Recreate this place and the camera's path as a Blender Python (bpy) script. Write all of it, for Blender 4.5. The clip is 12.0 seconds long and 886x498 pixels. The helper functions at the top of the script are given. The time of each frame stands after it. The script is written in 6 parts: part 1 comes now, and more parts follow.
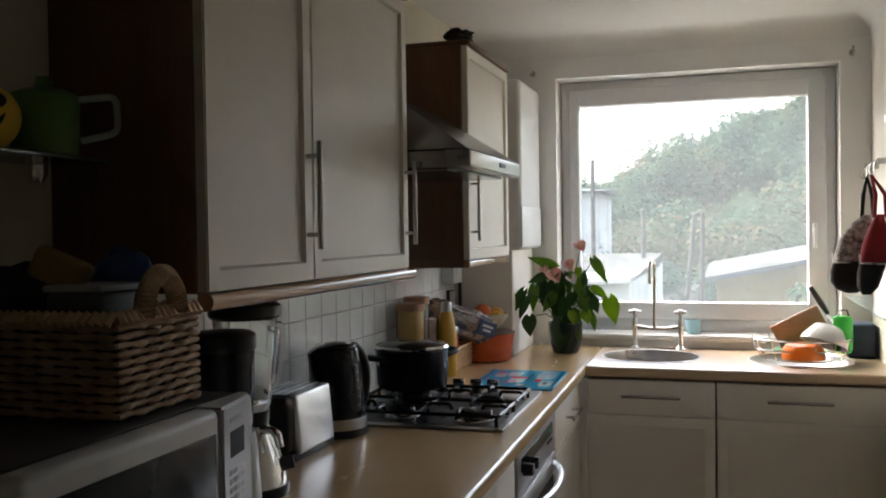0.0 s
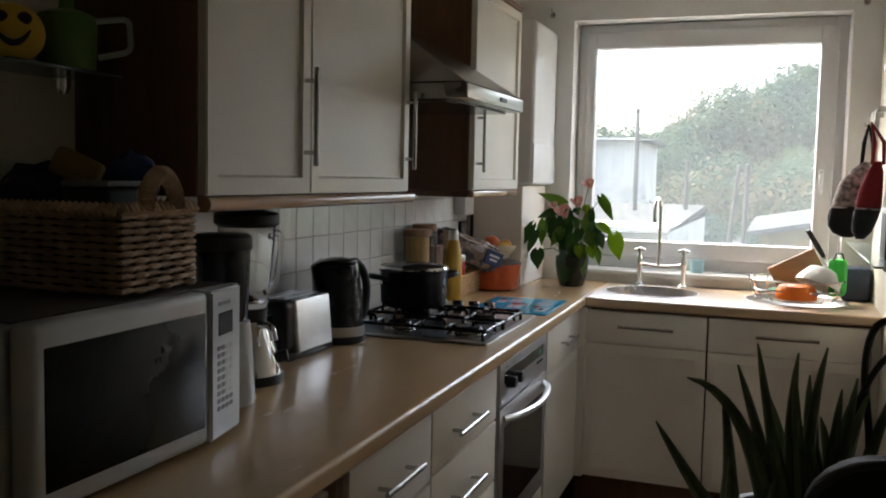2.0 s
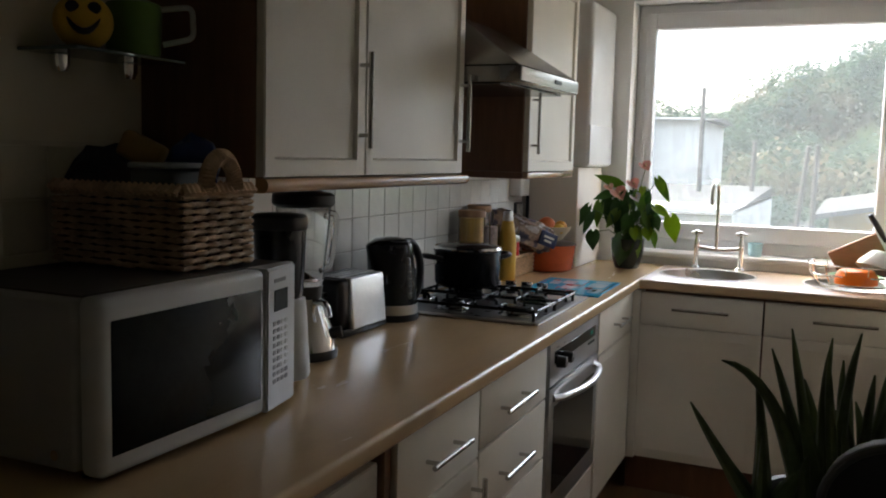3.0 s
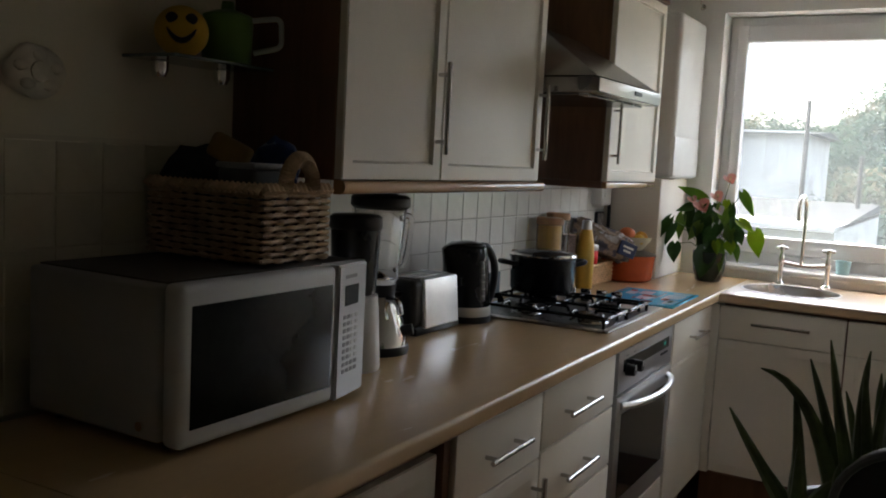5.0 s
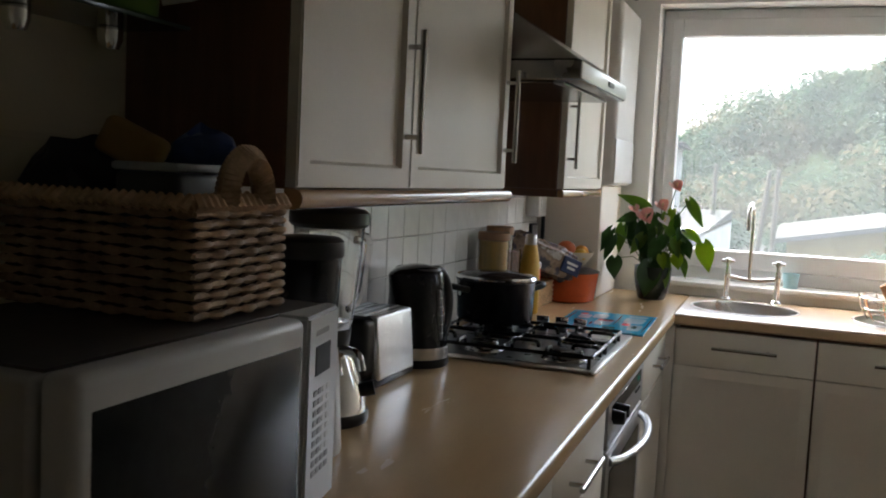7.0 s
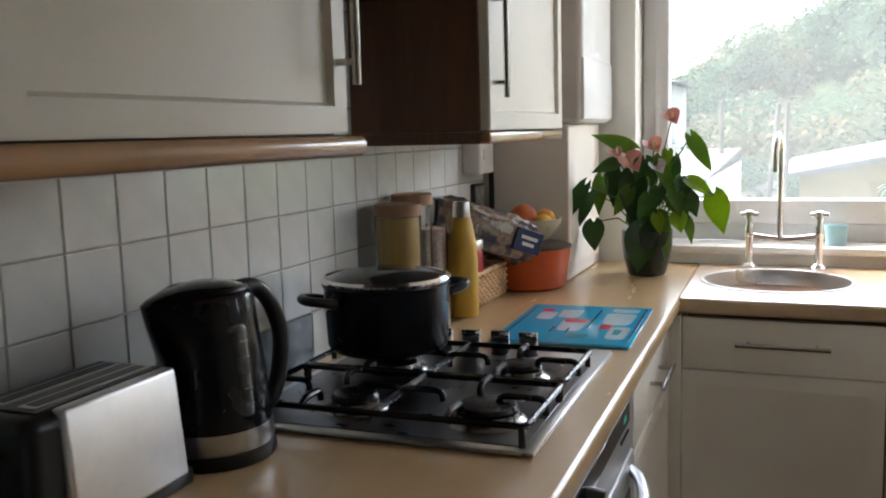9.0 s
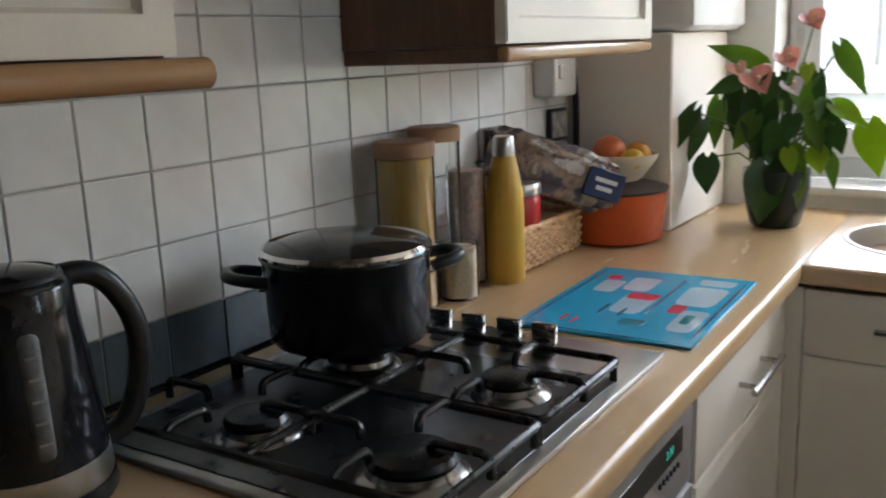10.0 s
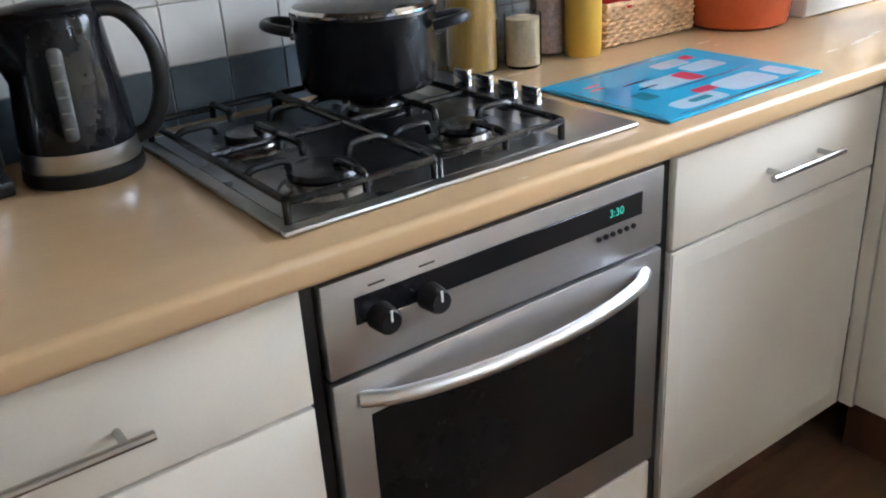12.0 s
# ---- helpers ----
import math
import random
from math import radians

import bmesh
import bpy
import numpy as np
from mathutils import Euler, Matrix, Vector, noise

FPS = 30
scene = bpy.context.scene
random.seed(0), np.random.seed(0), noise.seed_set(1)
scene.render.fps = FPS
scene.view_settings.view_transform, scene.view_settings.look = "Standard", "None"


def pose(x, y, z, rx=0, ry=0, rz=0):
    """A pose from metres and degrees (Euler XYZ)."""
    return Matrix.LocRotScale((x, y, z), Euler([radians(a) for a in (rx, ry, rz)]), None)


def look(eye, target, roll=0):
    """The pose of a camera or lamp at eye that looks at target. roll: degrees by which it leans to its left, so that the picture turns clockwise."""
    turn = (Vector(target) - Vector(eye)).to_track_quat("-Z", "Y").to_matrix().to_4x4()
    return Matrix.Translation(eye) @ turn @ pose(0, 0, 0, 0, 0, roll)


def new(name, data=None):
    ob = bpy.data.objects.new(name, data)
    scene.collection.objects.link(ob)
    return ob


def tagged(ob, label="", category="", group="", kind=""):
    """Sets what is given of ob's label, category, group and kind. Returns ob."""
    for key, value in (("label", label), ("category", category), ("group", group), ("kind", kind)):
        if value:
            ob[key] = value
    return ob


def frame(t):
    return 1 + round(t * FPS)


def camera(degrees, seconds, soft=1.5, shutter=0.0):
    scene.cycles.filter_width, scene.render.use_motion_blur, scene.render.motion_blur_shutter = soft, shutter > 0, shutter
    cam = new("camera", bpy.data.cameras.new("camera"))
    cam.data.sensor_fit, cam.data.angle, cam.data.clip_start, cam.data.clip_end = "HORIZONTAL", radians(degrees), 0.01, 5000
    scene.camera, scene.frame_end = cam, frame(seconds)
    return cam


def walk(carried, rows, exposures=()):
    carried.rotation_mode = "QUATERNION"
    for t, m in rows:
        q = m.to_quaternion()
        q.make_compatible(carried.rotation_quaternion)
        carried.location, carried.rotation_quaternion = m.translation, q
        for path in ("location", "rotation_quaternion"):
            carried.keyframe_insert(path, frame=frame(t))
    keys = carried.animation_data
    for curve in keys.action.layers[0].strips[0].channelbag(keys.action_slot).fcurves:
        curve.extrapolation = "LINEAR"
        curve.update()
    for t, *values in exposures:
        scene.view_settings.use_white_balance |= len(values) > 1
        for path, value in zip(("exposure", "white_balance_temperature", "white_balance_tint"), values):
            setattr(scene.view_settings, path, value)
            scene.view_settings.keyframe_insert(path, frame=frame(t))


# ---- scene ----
cam = camera(52.4, 12.0, soft=1.9, shutter=0.2)
PATH = [
    (0, (1.125, -2.307, 1.446), (0.522, -0.401, 1.407), -0.8),
    (0.5, (1.259, -2.289, 1.446), (0.59, -0.404, 1.441), -0.2),
    (1, (1.302, -2.339, 1.419), (0.653, -0.448, 1.381), 0.0),
    (1.5, (1.32, -2.406, 1.408), (0.659, -0.524, 1.263), 0.6),
    (2, (1.318, -2.445, 1.396), (0.624, -0.577, 1.235), 1.2),
    (2.5, (1.305, -2.466, 1.392), (0.611, -0.599, 1.211), 1.5),
    (3, (1.357, -2.478, 1.405), (0.541, -0.665, 1.195), 1.5),
    (3.5, (1.435, -2.498, 1.412), (0.525, -0.73, 1.197), 2.5),
    (5.5, (1.438, -2.524, 1.405), (0.428, -0.809, 1.208), 3.1),
    (6, (1.269, -2.466, 1.403), (0.256, -0.751, 1.221), 3.7),
    (6.5, (1.106, -2.342, 1.397), (0.265, -0.535, 1.225), 2.9),
    (7, (0.975, -2.136, 1.381), (0.252, -0.279, 1.213), 2.8),
    (7.5, (0.919, -1.948, 1.368), (0.291, -0.058, 1.19), 1.6),
    (7.7, (0.903, -1.873, 1.347), (0.298, 0.023, 1.152), 0.7),
    (9.3, (0.881, -0.941, 1.348), (0.095, 0.871, 1.035), -1.3),
    (9.5, (0.898, -0.834, 1.354), (0.07, 0.937, 0.935), -1.0),
    (10, (0.959, -0.58, 1.348), (-0.131, 1.039, 0.911), -2.2),
    (10.5, (1.087, -0.395, 1.351), (-0.364, 0.875, 0.818), -1.9),
    (11, (1.178, -0.349, 1.332), (-0.22, 0.864, 0.576), -2.4),
    (11.5, (1.343, -0.371, 1.341), (-0.135, 0.694, 0.515), -3.3),
    (12, (1.441, -0.389, 1.323), (-0.066, 0.628, 0.49), -3.6),
]
STOPS = [(0.0, 3.45, 6400, 10), (0.5, 3.12, 6400, 10), (1.0, 3.22, 6400, 10), (1.5, 3.37, 6400, 10), (2.5, 3.44, 6400, 10), (3.5, 3.44, 6400, 10), (6.0, 3.47, 6400, 10), (7.5, 3.62, 6400, 10), (9.5, 4.0, 6400, 10), (10.0, 4.1, 6350, 10), (10.5, 4.71, 6200, 10), (11.0, 4.67, 6150, 10), (11.5, 4.95, 6080, 10), (12.0, 4.97, 5950, 10)]
walk(cam, [(t, look(eye, target, roll)) for t, eye, target, roll in PATH], exposures=STOPS)

# ---- world and light: bright overcast daylight through the kitchen window ----
world = bpy.data.worlds.new("sky")
scene.world = world
world.use_nodes = True
wn = world.node_tree
sky = wn.nodes.new("ShaderNodeTexSky")
sky.sky_type, sky.sun_disc = "NISHITA", False
sky.sun_elevation, sky.sun_rotation = radians(48), radians(-60)
sky.air_density, sky.dust_density, sky.ozone_density = 1.0, 6.0, 1.0
pale = wn.nodes.new("ShaderNodeHueSaturation")
pale.inputs["Saturation"].default_value = 0.6
wn.links.new(sky.outputs[0], pale.inputs["Color"])
wn.links.new(pale.outputs[0], wn.nodes["Background"].inputs["Color"])
wn.nodes["Background"].inputs["Strength"].default_value = 0.15
sun = new("sun", bpy.data.lights.new("sun", "SUN"))
sun.data.energy, sun.data.angle, sun.data.color = 0.6, radians(20), (1.0, 0.96, 0.9)
sun.matrix_world = look((-20, 10, 30), (0, 16, 0))
portal = new("window_portal", bpy.data.lights.new("window_portal", "AREA"))
portal.data.shape, portal.data.size, portal.data.size_y = "RECTANGLE", 1.2, 1.15
portal.data.cycles.is_portal = True
portal.matrix_world = look((0.965, 2.07, 1.56), (0.965, 0, 1.56))
portal2 = new("side_portal", bpy.data.lights.new("side_portal", "AREA"))
portal2.data.shape, portal2.data.size, portal2.data.size_y = "RECTANGLE", 0.26, 0.85
portal2.data.cycles.is_portal = True
portal2.matrix_world = look((1.86, 0.59, 1.62), (0, 0.59, 1.62))


# ---- materials ----
def mat(name, col, rough=0.5, metal=0.0, vary=0.12, scale=8.0, bump=0.0, bscale=60.0, stretch=(1, 1, 1), coat=0.0, each=0.0, trans=0.0, ior=1.45, wear=0.1):
    m = bpy.data.materials.new(name)
    m.use_nodes = True
    t, n = m.node_tree, m.node_tree.nodes
    p = n["Principled BSDF"]
    p.inputs["Roughness"].default_value, p.inputs["Metallic"].default_value = rough, metal
    p.inputs["Coat Weight"].default_value, p.inputs["Transmission Weight"].default_value, p.inputs["IOR"].default_value = coat, trans, ior
    p.inputs["Coat Roughness"].default_value = 0.12
    tc, mp = n.new("ShaderNodeTexCoord"), n.new("ShaderNodeMapping")
    mp.inputs["Scale"].default_value = stretch
    t.links.new(tc.outputs["Object"], mp.inputs["Vector"])
    big, fine = n.new("ShaderNodeTexNoise"), n.new("ShaderNodeTexNoise")
    big.inputs["Scale"].default_value, big.inputs["Detail"].default_value = scale, 5
    fine.inputs["Scale"].default_value, fine.inputs["Detail"].default_value = bscale, 3
    for q in (big, fine):
        t.links.new(mp.outputs[0], q.inputs["Vector"])
    mix, ramp = n.new("ShaderNodeMix"), n.new("ShaderNodeMapRange")
    mix.data_type = "RGBA"
    add = n.new("ShaderNodeMath")
    add.operation = "ADD"
    half = n.new("ShaderNodeMath")
    half.operation, half.inputs[1].default_value = "MULTIPLY", 0.4
    t.links.new(fine.outputs[0], half.inputs[0])
    t.links.new(big.outputs[0], add.inputs[0])
    t.links.new(half.outputs[0], add.inputs[1])
    ramp.inputs["From Min"].default_value, ramp.inputs["From Max"].default_value = 0.45, 0.95
    t.links.new(add.outputs[0], ramp.inputs["Value"])
    t.links.new(ramp.outputs[0], mix.inputs["Factor"])
    mix.inputs["A"].default_value = (*[max(0, c * (1 - vary)) for c in col], 1)
    mix.inputs["B"].default_value = (*[min(1, c * (1 + vary)) for c in col], 1)
    out = mix.outputs["Result"]
    if each:
        info, hs, rg = n.new("ShaderNodeObjectInfo"), n.new("ShaderNodeHueSaturation"), n.new("ShaderNodeMapRange")
        rg.inputs["To Min"].default_value, rg.inputs["To Max"].default_value = 1 - each, 1 + each
        t.links.new(info.outputs["Random"], rg.inputs["Value"])
        t.links.new(rg.outputs[0], hs.inputs["Value"])
        t.links.new(out, hs.inputs["Color"])
        out = hs.outputs[0]
    t.links.new(out, p.inputs["Base Color"])
    rr = n.new("ShaderNodeMapRange")
    rr.inputs["To Min"].default_value, rr.inputs["To Max"].default_value = max(0, rough - wear * 0.5), min(1, rough + wear * 0.5)
    t.links.new(big.outputs[0], rr.inputs["Value"])
    t.links.new(rr.outputs[0], p.inputs["Roughness"])
    if bump:
        b = n.new("ShaderNodeBump")
        b.inputs["Strength"].default_value, b.inputs["Distance"].default_value = bump, 0.004
        t.links.new(add.outputs[0], b.inputs["Height"])
        t.links.new(b.outputs[0], p.inputs["Normal"])
    return m


CREAM = mat("cream_foil_door", (0.74, 0.69, 0.59), 0.38, vary=0.05, scale=4, bump=0.03, bscale=200, each=0.02)
DARK = mat("dark_walnut_carcass", (0.18, 0.085, 0.046), 0.38, vary=0.35, scale=5, bump=0.1, bscale=70, stretch=(1, 1, 0.12))
PELMET = mat("beech_pelmet", (0.42, 0.235, 0.11), 0.2, coat=0.7, vary=0.15, scale=6, bump=0.05, stretch=(1, 0.1, 1))
TOP = mat("beech_laminate_worktop", (0.59, 0.402, 0.212), 0.27, coat=0.4, vary=0.035, scale=30, bscale=260, stretch=(1, 0.2, 1), wear=0.02)
TOPX = mat("beech_laminate_return", (0.52, 0.37, 0.22), 0.22, coat=1.0, vary=0.05, scale=16, bscale=120, stretch=(0.14, 1, 1), wear=0.03)
TOPX.node_tree.nodes["Principled BSDF"].inputs["Coat Roughness"].default_value = 0.36
TOPX.node_tree.nodes["Principled BSDF"].inputs["Coat IOR"].default_value = 1.75
PAINT = mat("cream_wall_paint", (0.72, 0.655, 0.5), 0.75, vary=0.05, scale=2.5, bump=0.12, bscale=140)
WHITEWALL = mat("white_wall_paint", (0.78, 0.77, 0.74), 0.7, vary=0.04, scale=2, bump=0.12, bscale=140)
# warm bounced light put into the wall colour of pier and right wall
BOUNCEWALL = mat("bounce_warmed_paint", (0.75, 0.7, 0.61), 0.72, vary=0.05, scale=2.5, bump=0.12, bscale=140)
CEIL = mat("white_ceiling_paint", (0.76, 0.74, 0.7), 0.85, vary=0.05, scale=2, bump=0.2, bscale=90)
FLOOR = mat("brown_vinyl_floor", (0.21, 0.112, 0.06), 0.45, vary=0.3, scale=5, bump=0.06, stretch=(1, 0.15, 1))
TILE = mat("white_glazed_tile", (0.76, 0.755, 0.72), 0.14, vary=0.04, scale=12, bump=0.1, bscale=25, each=0.03)
GREYTILE = mat("slate_blue_glazed_tile", (0.12, 0.15, 0.17), 0.2, vary=0.15, scale=10, each=0.06)
GROUT = mat("grey_grout", (0.4, 0.38, 0.35), 0.9, vary=0.2, scale=15, bump=0.2)
UPVC = mat("white_upvc", (0.74, 0.74, 0.74), 0.3, vary=0.03, scale=3)
GLASS = mat("clear_glass", (0.98, 0.99, 0.99), 0.0, trans=1.0, vary=0.0, wear=0.0)
HAZEPANE = mat("haze_window_glass", (0.98, 0.99, 0.99), 0.0, trans=1.0, vary=0.0, wear=0.0)
dn = HAZEPANE.node_tree
# pale translucent share in the pane puts haze over the distant view
haze_, mixs = dn.nodes.new("ShaderNodeBsdfTranslucent"), dn.nodes.new("ShaderNodeMixShader")
haze_.inputs["Color"].default_value = (0.72, 0.79, 0.8, 1)
mixs.inputs[0].default_value = 0.036
dn.links.new(dn.nodes["Principled BSDF"].outputs[0], mixs.inputs[1])
dn.links.new(haze_.outputs[0], mixs.inputs[2])
dn.links.new(mixs.outputs[0], dn.nodes["Material Output"].inputs[0])
STEEL = mat("brushed_steel", (0.56, 0.55, 0.53), 0.3, 1.0, vary=0.1, scale=10, bscale=300, stretch=(1, 0.06, 1), bump=0.02, wear=0.2)
# base colour lowered to carry the dark reflections of the hood's sides
DARKENED_STEEL = mat("darkened_steel", (0.3, 0.295, 0.285), 0.24, 1.0, vary=0.1, scale=8, bscale=300, stretch=(1, 0.06, 1), bump=0.02, wear=0.2)
CHROME = mat("chrome", (0.84, 0.84, 0.83), 0.09, 1.0, vary=0.05, wear=0.08)
OVENSTEEL = mat("oven_steel", (0.47, 0.465, 0.46), 0.42, 1.0, vary=0.06, scale=8, bscale=300, stretch=(1, 0.06, 1), wear=0.1)
HANDLE = mat("satin_nickel", (0.5, 0.485, 0.46), 0.22, 1.0, vary=0.06)
BLACK = mat("black_plastic", (0.014, 0.014, 0.015), 0.3, vary=0.25, scale=30, bump=0.03, bscale=400)
GLOSSBLACK = mat("black_gloss", (0.012, 0.012, 0.014), 0.12, vary=0.2, scale=20)
BLACKGLASS = mat("dark_oven_glass", (0.012, 0.011, 0.01), 0.07, vary=0.3, scale=6, ior=1.33)
ENAMEL = mat("black_enamel_iron", (0.009, 0.009, 0.009), 0.26, vary=0.3, scale=40, bump=0.1, bscale=300)
SILVER = mat("silver_microwave_plastic", (0.68, 0.69, 0.7), 0.34, 0.0, vary=0.015, scale=3, wear=0.02)
GREYKEY = mat("grey_keys", (0.3, 0.3, 0.31), 0.4)
WHITEPL = mat("white_plastic", (0.72, 0.72, 0.7), 0.3, vary=0.04)


# ---- mesh helpers ----
ORIGIN = {}


def thing(name, at, label, category, group="", rz=0.0, kind=""):
    """An Empty at a thing's base. With rz its parts are built in its own axes, else in the world's."""
    ob = new(name)
    ob.empty_display_size = 0.05
    ob.location = at
    ob.rotation_euler = (0, 0, radians(rz))
    ORIGIN[ob] = Vector((0, 0, 0)) if rz is not None and rz != 0.0 else Vector(at)
    return tagged(ob, label, category, group, kind)


def local_thing(name, at, label, category, group="", rz=0.0):
    ob = thing(name, at, label, category, group, rz)
    ORIGIN[ob] = Vector((0, 0, 0))
    return ob


def part(name, bm, material, parent=None, label="", smooth=40, kind="", category=""):
    me = bpy.data.meshes.new(name)
    vs = [v.co for v in bm.verts]
    lo = Vector([min(v[i] for v in vs) for i in range(3)])
    hi = Vector([max(v[i] for v in vs) for i in range(3)])
    c = (lo + hi) / 2
    bmesh.ops.translate(bm, verts=bm.verts, vec=-c)
    bmesh.ops.recalc_face_normals(bm, faces=bm.faces)
    bm.to_mesh(me)
    bm.free()
    if smooth:
        me.shade_smooth()
        me.set_sharp_from_angle(angle=radians(smooth))
    for m in material if isinstance(material, (list, tuple)) else [material]:
        me.materials.append(m)
    ob = new(name, me)
    ob.parent = parent
    ob.location = c - (ORIGIN[parent] if parent is not None else Vector((0, 0, 0)))
    ORIGIN[ob] = c
    return tagged(ob, label, category, "", kind)


def box(bm, a, b, bev=0.0, seg=1, M=None):
    a, b = Vector(a), Vector(b)
    c, d = (a + b) / 2, b - a
    r = bmesh.ops.create_cube(bm, size=1, matrix=Matrix.Translation(c) @ Matrix.Diagonal((*[abs(q) for q in d], 1)))
    vs = r["verts"]
    if bev:
        es = list({e for v in vs for e in v.link_edges})
        r = bmesh.ops.bevel(bm, geom=es, offset=bev, segments=seg, affect="EDGES", profile=0.5)
        vs = list({v for f in r["faces"] for v in f.verts} | {v for v in vs if v.is_valid})
    if M is not None:
        bmesh.ops.transform(bm, matrix=M, verts=vs)
    return bm


def cyl(bm, p, q, r, r2=None, n=16):
    p, q = Vector(p), Vector(q)
    d = q - p
    M = Matrix.Translation((p + q) / 2) @ d.to_track_quat("Z", "Y").to_matrix().to_4x4()
    bmesh.ops.create_cone(bm, cap_ends=True, segments=n, radius1=r, radius2=r if r2 is None else r2, depth=d.length, matrix=M)
    return bm


def lathe(bm, prof, c=(0, 0), n=32, sx=1.0, sy=1.0):
    """Turns (radius, height) pairs round an upright axis; a pair of radius 0 closes the end."""
    rings = []
    for r, z in prof:
        if r <= 1e-6:
            rings.append([bm.verts.new((c[0], c[1], z))])
        else:
            rings.append([bm.verts.new((c[0] + sx * r * math.cos(2 * math.pi * k / n), c[1] + sy * r * math.sin(2 * math.pi * k / n), z)) for k in range(n)])
    for a, b in zip(rings, rings[1:]):
        for k in range(n):
            k2 = (k + 1) % n
            if len(a) == 1 and len(b) == 1:
                continue
            if len(a) == 1:
                bm.faces.new((a[0], b[k], b[k2]))
            elif len(b) == 1:
                bm.faces.new((a[k], a[k2], b[0]))
            else:
                bm.faces.new((a[k], a[k2], b[k2], b[k]))
    return bm


def tube(bm, pts, r, n=8, closed=False, radii=None):
    pts = [Vector(p) for p in pts]
    rings, up = [], None
    m = len(pts)
    for i, p in enumerate(pts):
        a = pts[(i - 1) % m] if closed or i else pts[0]
        b = pts[(i + 1) % m] if closed or i < m - 1 else pts[-1]
        d = (b - a).normalized()
        if up is None:
            up = d.orthogonal().normalized()
        up = (up - d * up.dot(d)).normalized()
        side = d.cross(up)
        rad = radii[i] if radii else r
        rings.append([bm.verts.new(p + rad * (up * math.cos(2 * math.pi * k / n) + side * math.sin(2 * math.pi * k / n))) for k in range(n)])
    pairs = list(zip(rings, rings[1:])) + ([(rings[-1], rings[0])] if closed else [])
    for a, b in pairs:
        for k in range(n):
            bm.faces.new((a[k], a[(k + 1) % n], b[(k + 1) % n], b[k]))
    if not closed:
        bm.faces.new(rings[0][::-1])
        bm.faces.new(rings[-1])
    return bm


def slab(bm, poly, z0, z1):
    """An upright prism over a plan outline."""
    lo = [bm.verts.new((x, y, z0)) for x, y in poly]
    hi = [bm.verts.new((x, y, z1)) for x, y in poly]
    bm.faces.new(lo[::-1])
    bm.faces.new(hi)
    for k in range(len(poly)):
        k2 = (k + 1) % len(poly)
        bm.faces.new((lo[k], lo[k2], hi[k2], hi[k]))
    return bm


def round_path(pts, r, n=5):
    """A polyline with its inner corners rounded."""
    pts = [Vector(p) for p in pts]
    out = [pts[0]]
    for a, b, c in zip(pts, pts[1:], pts[2:]):
        d1, d2 = (a - b), (c - b)
        k1, k2 = min(r, d1.length / 2), min(r, d2.length / 2)
        s, e = b + d1.normalized() * k1, b + d2.normalized() * k2
        for i in range(n + 1):
            t = i / n
            out.append(s * (1 - t) ** 2 + b * 2 * t * (1 - t) + e * t ** 2)
    return out + [pts[-1]]


def B():
    return bmesh.new()


# fronts of the left run look along +x, those of the sink run along -y: (u, v, w) = along, up, out
def left_run(x):
    return Matrix(((0, 0, 1, x), (1, 0, 0, 0), (0, 1, 0, 0), (0, 0, 0, 1)))


def sink_run(y):
    return Matrix(((1, 0, 0, 0), (0, 0, -1, y), (0, 1, 0, 0), (0, 0, 0, 1)))


def shaker(M, u0, u1, v0, v1, rail=0.05, th=0.02, sink=0.009):
    bm = B()
    bmesh.ops.create_cube(bm, size=1, matrix=Matrix.Translation(((u0 + u1) / 2, (v0 + v1) / 2, th / 2)) @ Matrix.Diagonal((u1 - u0, v1 - v0, th, 1)))
    bm.faces.ensure_lookup_table()
    front = max(bm.faces, key=lambda f: f.calc_center_median().z)
    rim = list(front.edges)
    bmesh.ops.inset_region(bm, faces=[front], thickness=rail)
    bmesh.ops.inset_region(bm, faces=[front], thickness=0.007, depth=-sink)
    bmesh.ops.bevel(bm, geom=rim, offset=0.0025, segments=2, affect="EDGES")
    bmesh.ops.transform(bm, matrix=M, verts=bm.verts)
    return bm


def flat_front(M, u0, u1, v0, v1, th=0.02):
    return box(B(), (u0, v0, 0), (u1, v1, th), 0.003, 2, M)


def bar(M, u0, v0, u1, v1, w0, out=0.032, r=0.006, inset=0.03):
    bm = B()
    a, b = Vector((u0, v0, w0 + out)), Vector((u1, v1, w0 + out))
    d = (b - a).normalized()
    cyl(bm, M @ a, M @ b, r, n=12)
    for q in (a + d * inset, b - d * inset):
        cyl(bm, M @ Vector((q.x, q.y, w0 - 0.001)), M @ q, r * 0.8, n=10)
    return bm


# ---- the room: x across from the tiled wall, y towards the window ----
W, YB, YF, HC = 1.70, -4.2, 1.82, 2.32
part("floor", box(B(), (-0.15, YB - 0.1, -0.12), (W + 0.15, YF + 0.25, 0)), FLOOR, None, "brown wood-effect vinyl kitchen floor", 0, "structure")
part("ceiling", box(B(), (-0.15, YB - 0.1, HC), (W + 0.15, YF + 0.25, HC + 0.12)), CEIL, None, "white painted ceiling", 0, "structure")
wall_left = part("wall_left", box(B(), (-0.15, YB, 0), (-0.008, YF, HC)), PAINT, None, "cream painted wall with white glazed tiles", 0, "structure")
RY0, RY1, RZ0, RZ1 = 0.46, 0.72, 1.2, 2.05
rw = B()
for a, b in (((W, YB, 0), (W + 0.15, RY0, HC)), ((W, RY1, 0), (W + 0.15, YF + 0.24, HC)), ((W, RY0, 0), (W + 0.15, RY1, RZ0)), ((W, RY0, RZ1), (W + 0.15, RY1, HC))):
    box(rw, a, b)
